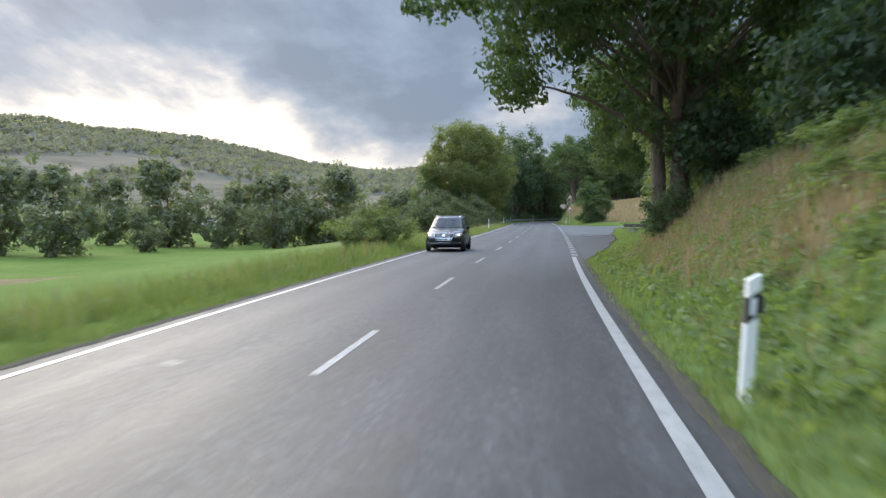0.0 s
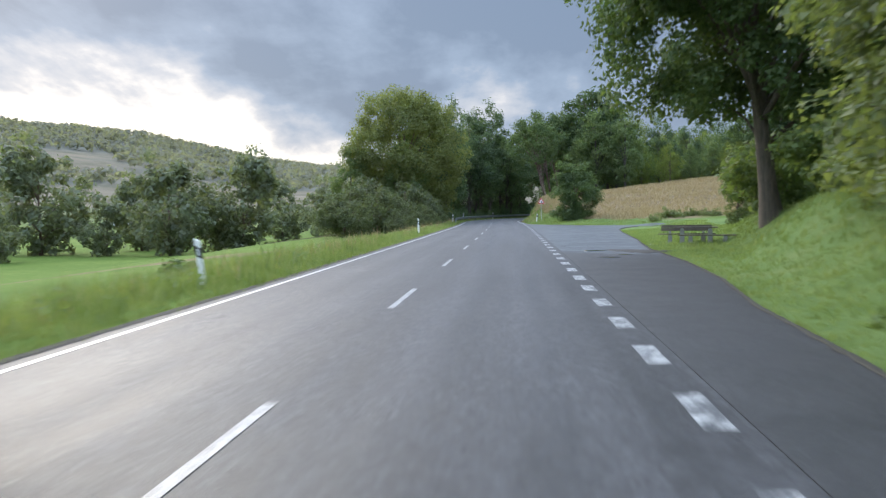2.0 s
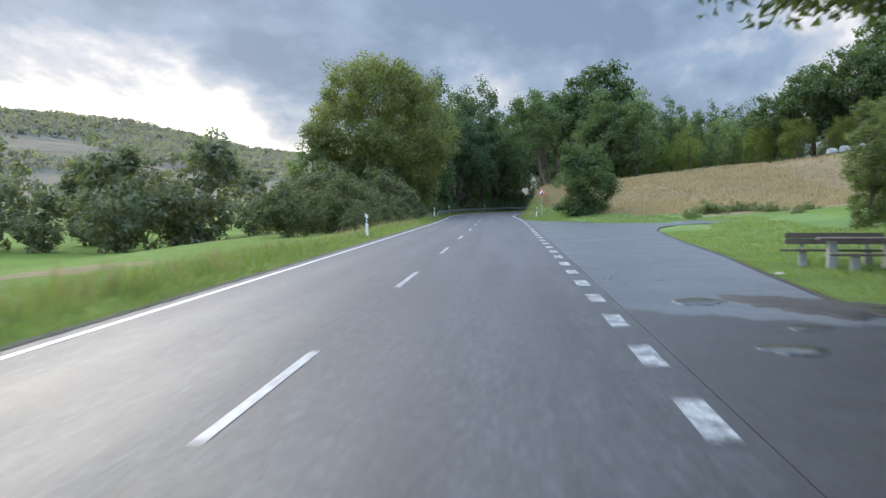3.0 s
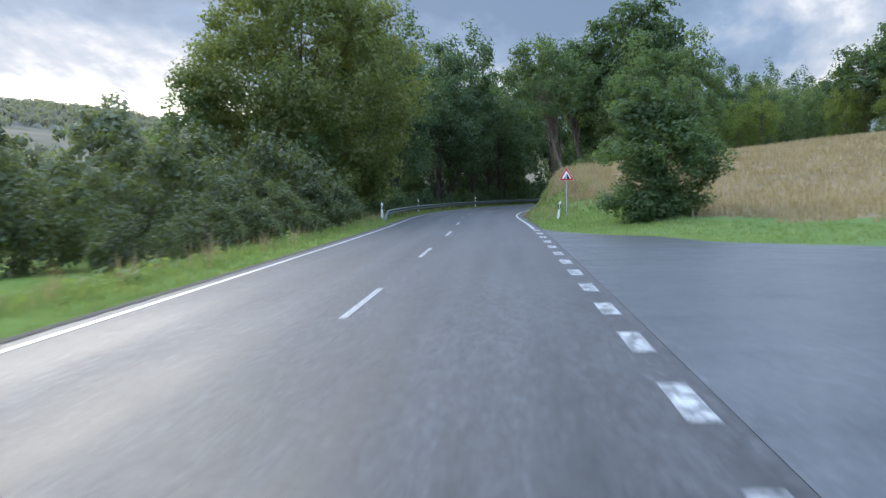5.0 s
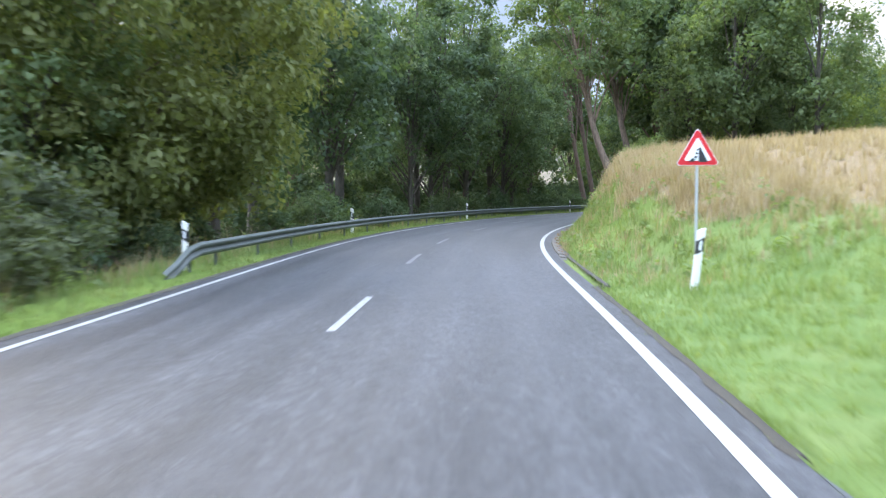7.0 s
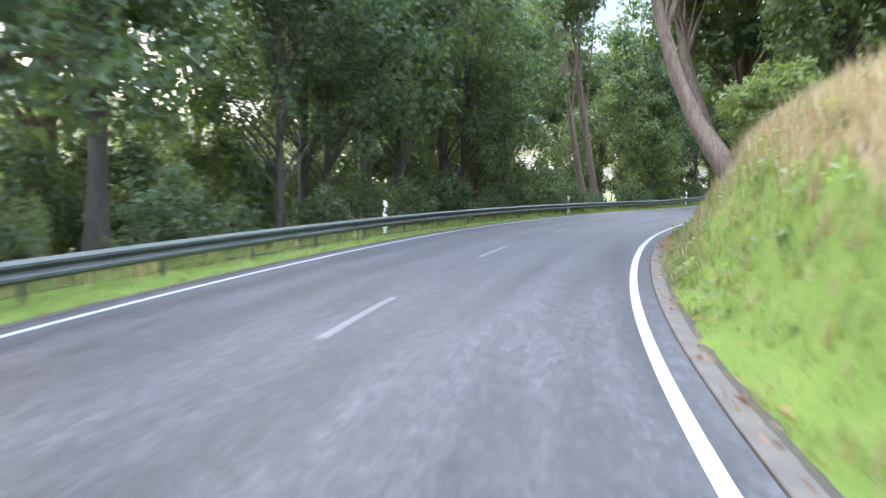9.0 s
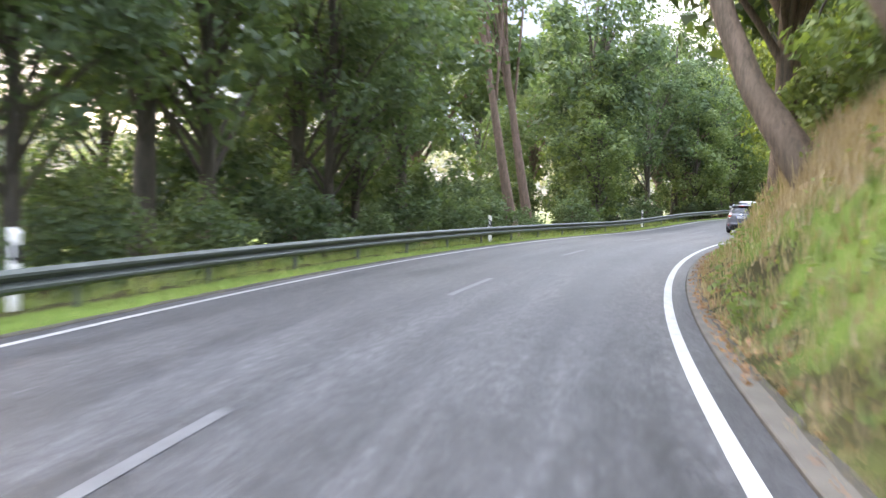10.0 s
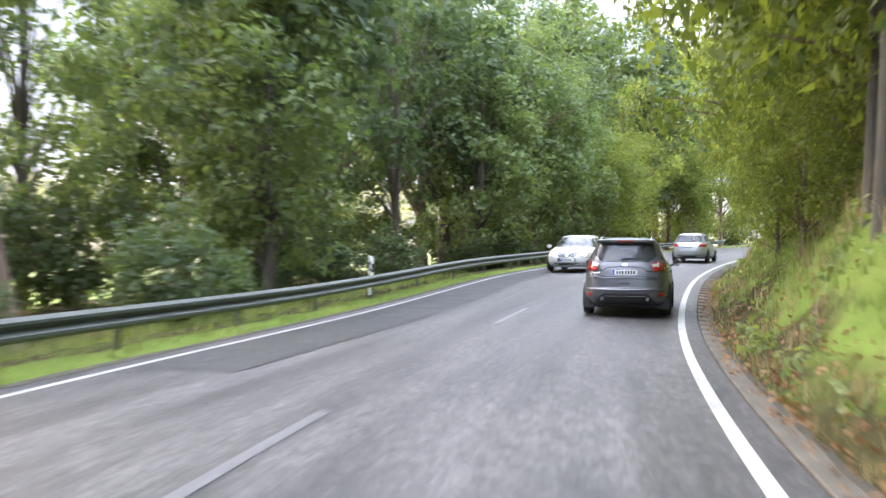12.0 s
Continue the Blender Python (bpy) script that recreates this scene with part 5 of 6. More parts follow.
def delineator():
    """A white reflector post, one metre high, with a slanting black band."""
    ob = new("delineator_post")
    body = [(-0.06, -0.3), (0.06, -0.3), (0.06, 0.70), (-0.06, 0.62)]
    part("post_body", prism(body, 0.10, bevel=0.012), M_POST, ob)
    part("black_band", prism([(-0.061, 0.62), (0.061, 0.70), (0.061, 0.94), (-0.061, 0.86)], 0.102, bevel=0.006), M_BLACK, ob, "slanting black band")
    part("post_head", prism([(-0.06, 0.86), (0.06, 0.94), (0.06, 1.10), (-0.03, 1.05), (-0.06, 1.03)], 0.10, bevel=0.006), M_POST, ob)
    part("reflector", prism([(-0.024, 0.69), (0.024, 0.72), (0.024, 0.88), (-0.024, 0.85)], 0.116, bevel=0.004), M_REFLECT, ob, "white reflector")
    return tagged(ob, "white plastic reflector post with a black band", "delineator post", "reflector posts along the road")


def stand(ob, s, lat, turn=0.0, lean=(0, 0), sink=0.0, copy=True, z=None):
    x, y = (float(a) for a in xy(s, lat))
    m = pose(x, y, (land_z(x, y) if z is None else z) - sink, lean[0], lean[1], heading(s) + turn)
    if copy:
        return copy_thing(ob, m)
    ob.matrix_basis = m
    return ob


post = delineator()
stand(post, -1.0, 4.33, 8, (0, 3.5), -0.11, copy=False)
for s, lat, lean in ((53.4, -4.95, 7), (98.6, -4.4, 1), (153.6, -4.75, 0), (173.8, -4.85, 0), (198.3, -4.95, -1), (225.6, -4.95, 1), (252.2, -4.95, 0), (279, -4.95, 0)):
    stand(post, s, lat, 180 if lat < 0 else 0, (0, lean))
leaning = stand(post, 149.3, 5.45, 5, (0, 7))
tagged(leaning, "white plastic reflector post leaning in the grass")
_wild = part("side_reflector", box((0.05, 0.02, 0.15), (0.095, 0.0, 0.80), bevel=0.005), M_ZINC, post, "small grey side reflector")
part("reflector_clip", box((0.06, 0.012, 0.012), (0.075, 0.0, 0.885), bevel=0.002), M_BLACK, _wild)


def warning_sign():
    """A red-edged triangle with falling rocks on a thin pole."""
    ob = new("warning_sign")
    part("pole", rod((0, 0, -0.4), (0, 0, 2.75), 0.03), M_POLE, ob, "galvanised pole")
    h = 0.90 * math.sqrt(3) / 2

    def tri(side, depth, y):
        k = side * math.sqrt(3) / 2
        mid = 2.30 + h / 3
        r = 0.10 * side
        pts = []
        for cx, cz, a0 in ((-side / 2 + r * 0.9, mid - k / 3 + r * 0.55, 150), (side / 2 - r * 0.9, mid - k / 3 + r * 0.55, 270), (0, mid + 2 * k / 3 - r, 30)):
            for j in range(4):
                a = radians(a0 + 40 * j)
                pts.append((cx + 0.5 * r * math.cos(a), cz + 0.5 * r * math.sin(a)))
        return prism(pts, depth, (0, y, 0))

    part("back_plate", tri(0.92, 0.012, -0.045), M_ZINC, ob)
    part("white_rim", tri(0.915, 0.006, -0.055), M_WHITE, ob)
    part("red_border", tri(0.88, 0.006, -0.062), M_RED, ob, "red reflective border")
    part("white_field", tri(0.58, 0.006, -0.069), M_WHITE, ob)
    part("cliff", prism([(0.02, 2.37), (0.21, 2.37), (0.05, 2.68), (0.02, 2.66)], 0.004, (0, -0.0755, 0)), M_BLACK, ob, "black cliff symbol")
    for x, z, r in ((-0.10, 2.41, 0.045), (-0.04, 2.47, 0.032), (-0.02, 2.55, 0.028), (-0.16, 2.385, 0.022), (-0.005, 2.62, 0.02)):
        pts = [(x + r * (1 + 0.2 * math.sin(3 * a)) * math.cos(a), z + r * math.sin(a)) for a in (0.2, 1.1, 2.0, 3.0, 3.9, 5.0)]
        part("rock", prism(pts, 0.004, (0, -0.0755, 0)), M_BLACK, ob, "black falling rock symbol")
    return tagged(ob, "triangular red and white falling rocks warning sign on a pole", "road sign")


stand(warning_sign(), 152.9, 6.25, 0, (0, 0), 0.18, copy=False)


def bench(back):
    """A bench of dark planks on pale concrete feet, seat towards -y; with or without a back."""
    ob = new("park_bench")
    for x in (-0.75, 0.75):
        part("foot", box((0.20, 0.30, 0.40), (x, 0, 0.17), bevel=0.02, taper=(0.85, 0.9)), M_CONCRETE, ob, "pale concrete foot")
        if back:
            part("back_support", box((0.09, 0.07, 0.50), (x, 0.22, 0.56), (-8, 0, 0), 0.012), M_CONCRETE, ob)
    for y in (-0.13, 0.03):
        part("seat_plank", box((2.6, 0.14, 0.05), (0, y, 0.395), (0, 0, random.uniform(-0.4, 0.4)), 0.01), M_PLANK, ob)
    if back:
        for z in (0.60, 0.745):
            part("back_plank", box((2.3, 0.04, 0.135), (0, 0.16 + (z - 0.6) * 0.15, z), (-8, 0, 0), 0.01), M_PLANK, ob)
    return tagged(ob, "weathered dark plank bench with a back on concrete feet" if back else "low backless plank bench on concrete feet", "bench", "benches at the picnic table")


def picnic_table():
    """A heavy table of planks on two concrete legs."""
    ob = new("picnic_table")
    for x in (-0.62, 0.62):
        part("leg", box((0.22, 0.50, 0.68), (x, 0, 0.31), bevel=0.02, taper=(0.8, 0.9)), M_CONCRETE, ob, "pale concrete leg")
        part("crossbar", box((0.10, 0.66, 0.07), (x, 0, 0.655), bevel=0.01), M_CONCRETE, ob)
    for y in (-0.27, -0.09, 0.09, 0.27):
        part("top_plank", box((1.9, 0.165, 0.055), (0, y, 0.72), (0, 0, random.uniform(-0.3, 0.3)), 0.01), M_PLANK, ob)
    return tagged(ob, "weathered plank picnic table on concrete legs in the grass", "picnic table")


def by_lay_by(ob, s, lat, turn):
    x, y = (float(a) for a in xy(s, lat))
    ob.matrix_basis = pose(x, y, land_z(x, y) - 0.02, 0, 0, heading(s) + turn)
    return ob


by_lay_by(bench(True), 77.9, 10.1, -10)
by_lay_by(picnic_table(), 76.9, 10.35, -10)
by_lay_by(bench(False), 76.0, 10.7, -10)


def log_pile():
    rng = random.Random(4)
    ob = new("brushwood_pile")
    for k in range(16):
        a = rng.uniform(0, 6.28)
        c = Vector((rng.uniform(-2.2, 2.2), rng.uniform(-0.5, 0.5), rng.uniform(0.1, 0.5)))
        d = Vector((math.cos(a), 0.4 * math.sin(a), rng.uniform(-0.2, 0.35))) * rng.uniform(0.4, 1.0)
        part("branch", rod(c - d, c + d, rng.uniform(0.03, 0.09), 7, 0.02), M_BARK, ob)
    return tagged(ob, "heap of cut dark branches lying in the grass", "brushwood")


stand(log_pile(), 131, 20.0, 10, copy=False)


def verge_stone():
    bm = bmesh.new()
    bmesh.ops.create_icosphere(bm, subdivisions=2, radius=0.5)
    for v in bm.verts:
        v.co = Vector((v.co.x * 1.7, v.co.y * 0.9, v.co.z * 0.6)) * (1 + 0.18 * noise.noise(v.co * 2.2))
    me = bpy.data.meshes.new("culvert_stone")
    bm.to_mesh(me)
    bm.free()
    me.materials.append(M_STONE)
    return tagged(new("culvert_stone", me), "pale rough stone lying in the meadow grass", "stone")


_rock = verge_stone()
stand(_rock, 95.0, -11.0, 10, copy=False)
_rock.matrix_basis = _rock.matrix_basis @ Matrix.Diagonal((0.7, 0.7, 0.6, 1))
_slab = stand(_rock, 75.6, 8.15, 70)
_slab.scale = (0.34, 0.22, 0.10)
tagged(_slab, "flat pale stone at the edge of the lay-by")


def fallen_branch():
    rng = random.Random(9)
    pts = [Vector((-0.9, 0, 0.10)), Vector((-0.4, 0.08, 0.16)), Vector((0.1, -0.03, 0.20)), Vector((0.6, 0.05, 0.30)), Vector((1.0, 0.0, 0.36))]
    pieces = [tube([tuple(p) for p in pts], [0.018, 0.017, 0.014, 0.010, 0.005], 7)]
    for k in (1, 2, 3):
        q = pts[k] + Vector((rng.uniform(0.2, 0.4), rng.uniform(-0.3, 0.3), 0.15))
        pieces.append(tube([tuple(pts[k]), tuple((pts[k] + q) / 2 + Vector((0, 0, 0.03))), tuple(q)], [0.008, 0.006, 0.003], 5))
    v, f = join(pieces)
    return tagged(mesh_from("fallen_branch", v, f, M_BARK), "dead brown branch lying on the grass bank", "branch")


stand(fallen_branch(), 22.0, 5.6, -20, (0, -12), copy=False)


def wrapped_bale():
    """A round hay bale in pale film, lying on its side."""
    ob = new("hay_bale")
    drum = rod((-0.62, 0, 0.62), (0.62, 0, 0.62), 0.65, 24)
    bmesh.ops.bevel(drum, geom=[e for e in drum.edges if len(e.link_faces) == 2 and e.calc_face_angle() > 1.0], offset=0.07, segments=2, affect="EDGES")
    part("film", drum, M_STONE, ob)
    for k in (-1, 1):
        part("film_fold", rod((k * 0.63, 0, 0.62), (k * 0.67, 0, 0.62), 0.42, 20, 0.2), M_STONE, ob)
    return tagged(ob, "round hay bale wrapped in pale plastic film", "hay bale")


_bale = wrapped_bale()
for k, (x, y, turn) in enumerate(((53.5, 204.0, 20), (55.2, 203.4, 35), (57.2, 202.6, 10))):
    m = pose(x, y, land_z(x, y) - 0.03, 0, 0, turn)
    if k:
        copy_thing(_bale, m)
    else:
        _bale.matrix_basis = m

def clod(n):
    """A small wet clod of earth on the asphalt."""
    bm = bmesh.new()
    bmesh.ops.create_icosphere(bm, subdivisions=1, radius=0.016)
    for v in bm.verts:
        v.co = Vector((v.co.x * 1.5, v.co.y, v.co.z * 0.6)) * (1 + 0.4 * noise.noise(v.co * 30 + Vector((n, 0, 0))))
    me = bpy.data.meshes.new("clod")
    bm.to_mesh(me)
    bm.free()
    me.materials.append(M_SOIL)
    return tagged(new("clod", me), "small dark clod of earth on the lay-by", "clod", "clods on the lay-by")


for n, (s, lat) in enumerate(((73.9, 4.1), (75.4, 4.53), (72.2, 4.35), (73.4, 5.19), (73.6, 4.2), (74.2, 4.3))):
    _c = clod(n)
    _x, _y = (float(a) for a in xy(s, lat))
    _c.matrix_basis = pose(_x, _y, 0.006, 0, 0, 40 * n)


def far_shed():
    """A small pale shed in the valley meadow."""
    ob = new("shed")
    part("shed_wall", box((5.2, 3.6, 2.3), (0, 0, 1.15), bevel=0.03), M_WHITE, ob)
    part("shed_roof", prism([(-3.0, 2.25), (3.0, 2.25), (0.0, 3.3)], 4.2, bevel=0.05), M_ZINC, ob, "grey metal roof")
    part("shed_door", box((1.6, 0.08, 1.9), (0.6, -1.83, 0.95), bevel=0.02), M_PLANK, ob)
    return tagged(ob, "small pale shed standing in the valley meadow", "shed")


_shed = far_shed()
_shed.matrix_basis = pose(-112, 318, land_z(-112, 318) - 0.05, 0, 0, 20)

# ---------- guard rail ----------


def guard_rail():
    rail = new("guard_rail")
    tagged(rail, "galvanised steel guard rail with a sloping end along the bend", "guard rail")
    prof = [(0.0, 0.155), (-0.035, 0.14), (-0.08, 0.105), (-0.08, 0.065), (-0.035, 0.03), (-0.01, 0.0), (-0.035, -0.03), (-0.08, -0.065), (-0.08, -0.105), (-0.035, -0.14), (0.0, -0.155)]
    lat0, start, end = -4.38, 151.0, 315.0

    def mid_z(s):
        return float(rise(s)) + 0.49 * float(smooth(start - 0.2, start + 2.2, s)) - 0.02

    k = 0
    s = start
    while s < end:
        step = 4.0
        ss = np.linspace(s - 0.03, s + step + 0.03, 6)
        rows, back = [], []
        for q in ss:
            x, y = xy(q, lat0)
            th = float(np.interp(q, RS, RT))
            nx, ny = math.cos(th), math.sin(th)
            lap = 0.004 if k % 2 else 0.0
            rows.append([(x - (o - lap) * nx, y - (o - lap) * ny, mid_z(q) + z) for o, z in prof])
            back.append([(x - (o - lap + 0.008) * nx, y - (o - lap + 0.008) * ny, mid_z(q) + z) for o, z in prof])
        n = len(prof)
        v = np.array(rows + back).reshape(-1, 3)
        f = grid_faces(6, n)
        f2 = f[:, ::-1] + 6 * n
        beam = mesh_from("beam", v, np.concatenate([f, f2]), M_ZINC, rail, False)
        q = s + 2.0 if k == 0 else s
        x, y = (float(a) for a in xy(q, lat0 - 0.10))
        top = mid_z(q) + 0.10
        ground = land_z(x, y)
        bm = box((0.055, 0.10, top - ground + 0.5), (x, y, (top + ground - 0.5) / 2), (0, 0, heading(q)), 0.006)
        part("rail_post", bm, M_ZINC, rail)
        if k > 0:
            x2, y2 = (float(a) for a in xy(q, lat0 - 0.03))
            part("spacer", box((0.12, 0.06, 0.16), (x2, y2, mid_z(q)), (0, 0, heading(q)), 0.006), M_ZINC, rail)
        s += step
        k += 1
    return rail


guard_rail()

# ---------- vehicles ----------


class Shell:
    """A car body along +y, stacked from rounded outlines: height, half width, rear end, front end."""

    def __init__(self, levels, corner=5.0):
        lv = np.array(levels, float)
        z = np.concatenate([np.linspace(a, b, 4, endpoint=False) for a, b in zip(lv[:-1, 0], lv[1:, 0])] + [lv[-1:, 0]])
        self.z = z
        self.lv, self.p = lv, corner

    def at(self, z):
        return (float(np.interp(z, self.lv[:, 0], self.lv[:, k])) for k in (1, 2, 3))

    def spot(self, kind, a, z, off=0.0):
        """A point of the skin: rear and front take x, the sides take y; off lifts it outwards."""
        w, y0, y1 = self.at(z)
        mid, half = (y0 + y1) / 2, (y1 - y0) / 2
        if kind in ("rear", "front"):
            q = max(1 - min(abs(a) / w, 0.999) ** self.p, 0.0) ** (1 / self.p)
            return (a, mid - half * q - off, z) if kind == "rear" else (a, mid + half * q + off, z)
        q = max(1 - min(abs(a - mid) / half, 0.999) ** self.p, 0.0) ** (1 / self.p)
        return (w * q + off, a, z) if kind == "left_side" else (-w * q - off, a, z)

    def body(self, holes):
        n = 72
        ang = np.linspace(0, 2 * np.pi, n, endpoint=False)
        c, s = np.cos(ang), np.sin(ang)
        ex = 2 / self.p
        bm = bmesh.new()
        rows = []
        for z in self.z:
            w, y0, y1 = self.at(z)
            xs, ys = w * np.sign(c) * np.abs(c) ** ex, (y0 + y1) / 2 + (y1 - y0) / 2 * np.sign(s) * np.abs(s) ** ex
            rows.append([bm.verts.new((float(x), float(y), float(z))) for x, y in zip(xs, ys)])
        for a, b in zip(rows[:-1], rows[1:]):
            for k in range(n):
                quad = (a[k], a[(k + 1) % n], b[(k + 1) % n], b[k])
                if not any(all(self.inside(h, v.co) for v in quad) for h in holes):
                    bm.faces.new(quad).smooth = True
        bm.faces.new(rows[0][::-1])
        bm.faces.new(rows[-1])
        bmesh.ops.delete(bm, geom=[v for v in bm.verts if not v.link_faces], context="VERTS")
        return bm

    @staticmethod
    def inside(hole, co):
        kind, pts = hole
        if kind in ("rear", "front"):
            a = co.x
            if (co.y > -1.2) if kind == "rear" else (co.y < 0.1):
                return False
        else:
            a = co.y
            if (co.x < 0.3) if kind == "left_side" else (co.x > -0.3):
                return False
        z, hit = co.z, False
        for (x1, z1), (x2, z2) in zip(pts, pts[1:] + pts[:1]):
            if (z1 > z) != (z2 > z) and a < (x2 - x1) * (z - z1) / (z2 - z1) + x1:
                hit = not hit
        return hit

    def panel(self, kind, pts, off=0.006, thick=0.012, swell=0.0):
        """A thin plate that follows the skin inside an outline."""
        line = []
        for (x1, z1), (x2, z2) in zip(pts, pts[1:] + pts[:1]):
            k = max(int(math.hypot(x2 - x1, z2 - z1) / 0.08), 1)
            line += [(x1 + (x2 - x1) * e / k, z1 + (z2 - z1) * e / k) for e in range(k)]
        cx, cz = sum(p[0] for p in line) / len(line), sum(p[1] for p in line) / len(line)
        bm = bmesh.new()
        rings = [(1.0, off - thick), (1.0, off), (0.94, off + 0.002 + swell * 0.5), (0.7, off + 0.002 + swell), (0.4, off + 0.002 + swell)]
        made = [[bm.verts.new(self.spot(kind, cx + (x - cx) * f, cz + (z - cz) * f, o)) for x, z in line] for f, o in rings]
        n = len(line)
        for a, b in zip(made[:-1], made[1:]):
            for k in range(n):
                bm.faces.new((a[k], a[(k + 1) % n], b[(k + 1) % n], b[k])).smooth = True
        tip = bm.verts.new(self.spot(kind, cx, cz, off + 0.002 + swell))
        for k in range(n):
            bm.faces.new((made[-1][k], made[-1][(k + 1) % n], tip)).smooth = True
        bmesh.ops.recalc_face_normals(bm, faces=bm.faces[:])
        return bm

    def band(self, kind, pts, half, off=0.004):
        """A narrow strip along a line on the skin: a seam, a crease, a trim."""
        v, f = tube([self.spot(kind, a, z, off) for a, z in pts], [half] * len(pts), 6)
        return v, f


def mirrored(pts):
    return [(-a, z) for a, z in pts[::-1]]


def wheel_of(ob, x, y, r, side):
    wheel = new("wheel")
    wheel.parent = ob
    bm = bmesh.new()
    prof = [(-0.105, 0.62), (-0.11, 0.80), (-0.095, 0.95), (-0.05, 1.0), (0.05, 1.0), (0.095, 0.95), (0.11, 0.80), (0.105, 0.62)]
    segs = 28
    grid = [[bm.verts.new((px, math.cos(q) * pr * r, math.sin(q) * pr * r)) for px, pr in prof] for q in np.linspace(0, 2 * math.pi, segs, endpoint=False)]
    for q in range(segs):
        for e in range(len(prof) - 1):
            bm.faces.new((grid[q][e], grid[q][e + 1], grid[(q + 1) % segs][e + 1], grid[(q + 1) % segs][e])).smooth = True
    bmesh.ops.recalc_face_normals(bm, faces=bm.faces[:])
    bmesh.ops.translate(bm, vec=(side * (x - 0.10), y, r), verts=bm.verts)
    part("tyre", bm, M_TYRE, wheel)
    part("rim", rod((side * (x - 0.09), y, r), (side * (x - 0.03), y, r), r * 0.64, 24), M_BLACK, wheel)
    for e in range(5):
        q = radians(72 * e + 10)
        part("spoke", box((0.03, 0.06, r * 0.6), (side * (x - 0.018), y + math.sin(q) * r * 0.32, r + math.cos(q) * r * 0.32), (-math.degrees(q), 0, 0), 0.01), M_RIM, wheel)
    part("hub_cap", rod((side * (x - 0.02), y, r), (side * x, y, r), 0.045, 14), M_RIM, wheel)


def car(name, spec, paint, label):
    """A car along +y from its shell, windows, doors, wheels and mirrors; origin on the ground under its middle."""
    ob = new(name)
    tagged(ob, label, "car")
    sh = Shell(spec["levels"], spec.get("corner", 5.0))
    glass = [("rear_window", "rear", spec["rear_window"]), ("windscreen", "front", spec["windscreen"])]
    for kind in ("left_side", "right_side"):
        glass += [("side_window", kind, pts) for pts in spec["side_windows"]]
    part("body", sh.body([(kind, pts) for _, kind, pts in glass]), paint, ob)
    for nm, kind, pts in glass:
        part(nm, sh.panel(kind, pts, 0.004, 0.006), M_GLASS, ob, "dark tinted glass" if nm != "windscreen" else "")
    w, belt = spec["width"] / 2, spec["belt"]
    part("underbody", box((2 * w - 0.34, 3.5, 0.14), (0, 0, 0.24), bevel=0.04), M_BLACK, ob)
    part("cabin_floor", box((2 * w - 0.3, 2.6, 0.06), (0, spec["cabin"], 0.62), bevel=0.01), M_SEAT, ob)
    for x in (-0.38, 0.38):
        for dy in (0.35, -0.6):
            seat = part("seat", box((0.5, 0.16, 0.60), (x, spec["cabin"] + dy, 0.90), (-10, 0, 0), 0.06), M_SEAT, ob)
            part("headrest", box((0.26, 0.09, 0.16), (x, spec["cabin"] + dy - 0.09, 1.26), bevel=0.035), M_SEAT, seat)
    part("steering_wheel", rod((0.38 * -1, spec["cabin"] + 0.83, 0.93), (-0.38, spec["cabin"] + 0.86, 0.94), 0.18, 18), M_BLACK, ob)
    r = spec["wheel_r"]
    for y in spec["wheels"]:
        for side, kind in ((1, "left_side"), (-1, "right_side")):
            arch = [(y + (r + 0.065) * math.cos(q), max(r + (r + 0.065) * math.sin(q), 0.235)) for q in np.linspace(-0.3, math.pi + 0.3, 15)]
            part("wheel_arch", sh.panel(kind, arch, 0.005, 0.02), M_BLACK, ob)
            wheel_of(ob, w + 0.012, y, r, side)
    for side, kind in ((1, "left_side"), (-1, "right_side")):
        my = spec["mirror"]
        mirror = part("wing_mirror", box((0.19, 0.11, 0.15), (side * (w + 0.105), my, belt + 0.05), (0, 0, side * -8), 0.045), paint, ob)
        part("mirror_foot", box((0.10, 0.05, 0.045), (side * (w + 0.0), my + 0.01, belt - 0.005), (0, side * -12, 0), 0.015), M_BLACK, mirror)
        part("mirror_glass", box((0.14, 0.012, 0.10), (side * (w + 0.105), my - 0.06, belt + 0.05), (0, 0, side * -8), 0.004), M_CHROME, mirror)
        part("sill_trim", sh.panel(kind, [(spec["wheels"][0] + 0.42, 0.24), (spec["wheels"][1] - 0.42, 0.24), (spec["wheels"][1] - 0.42, 0.33), (spec["wheels"][0] + 0.42, 0.33)], 0.008, 0.02), M_BLACK, ob)
        for y in spec["seams"]:
            v, f = sh.band(kind, [(y, z) for z in np.linspace(0.36, belt - 0.03, 7)], 0.005, 0.0)
            mesh_from("door_seam", v, f, M_BLACK, ob, True)
        for y in spec["handles"]:
            part("door_handle", sh.panel(kind, [(y - 0.10, belt - 0.13), (y + 0.10, belt - 0.12), (y + 0.10, belt - 0.09), (y - 0.10, belt - 0.10)], 0.018, 0.02), paint, ob)
        v, f = sh.band(kind, [(y, 0.56) for y in np.linspace(spec["wheels"][0] + 0.5, spec["wheels"][1] - 0.5, 6)], 0.012, 0.004)
        mesh_from("door_trim", v, f, spec.get("trim", M_BLACK), ob, True)
        v, f = sh.band(kind, [(y, spec["belt"] + 0.012) for y in np.linspace(spec["side_windows"][0][0][0], spec["side_windows"][-1][1][0], 8)], 0.009, 0.008)
        mesh_from("window_trim", v, f, M_CHROME, ob, True)
        if "rail" in spec:
            x, a, b, z = spec["rail"]
            pts = [(side * x, a, z - 0.05), (side * x, a + 0.10, z + 0.035), (side * x, (a + b) / 2, z + 0.055), (side * x, b - 0.14, z + 0.03), (side * x, b, z - 0.06)]
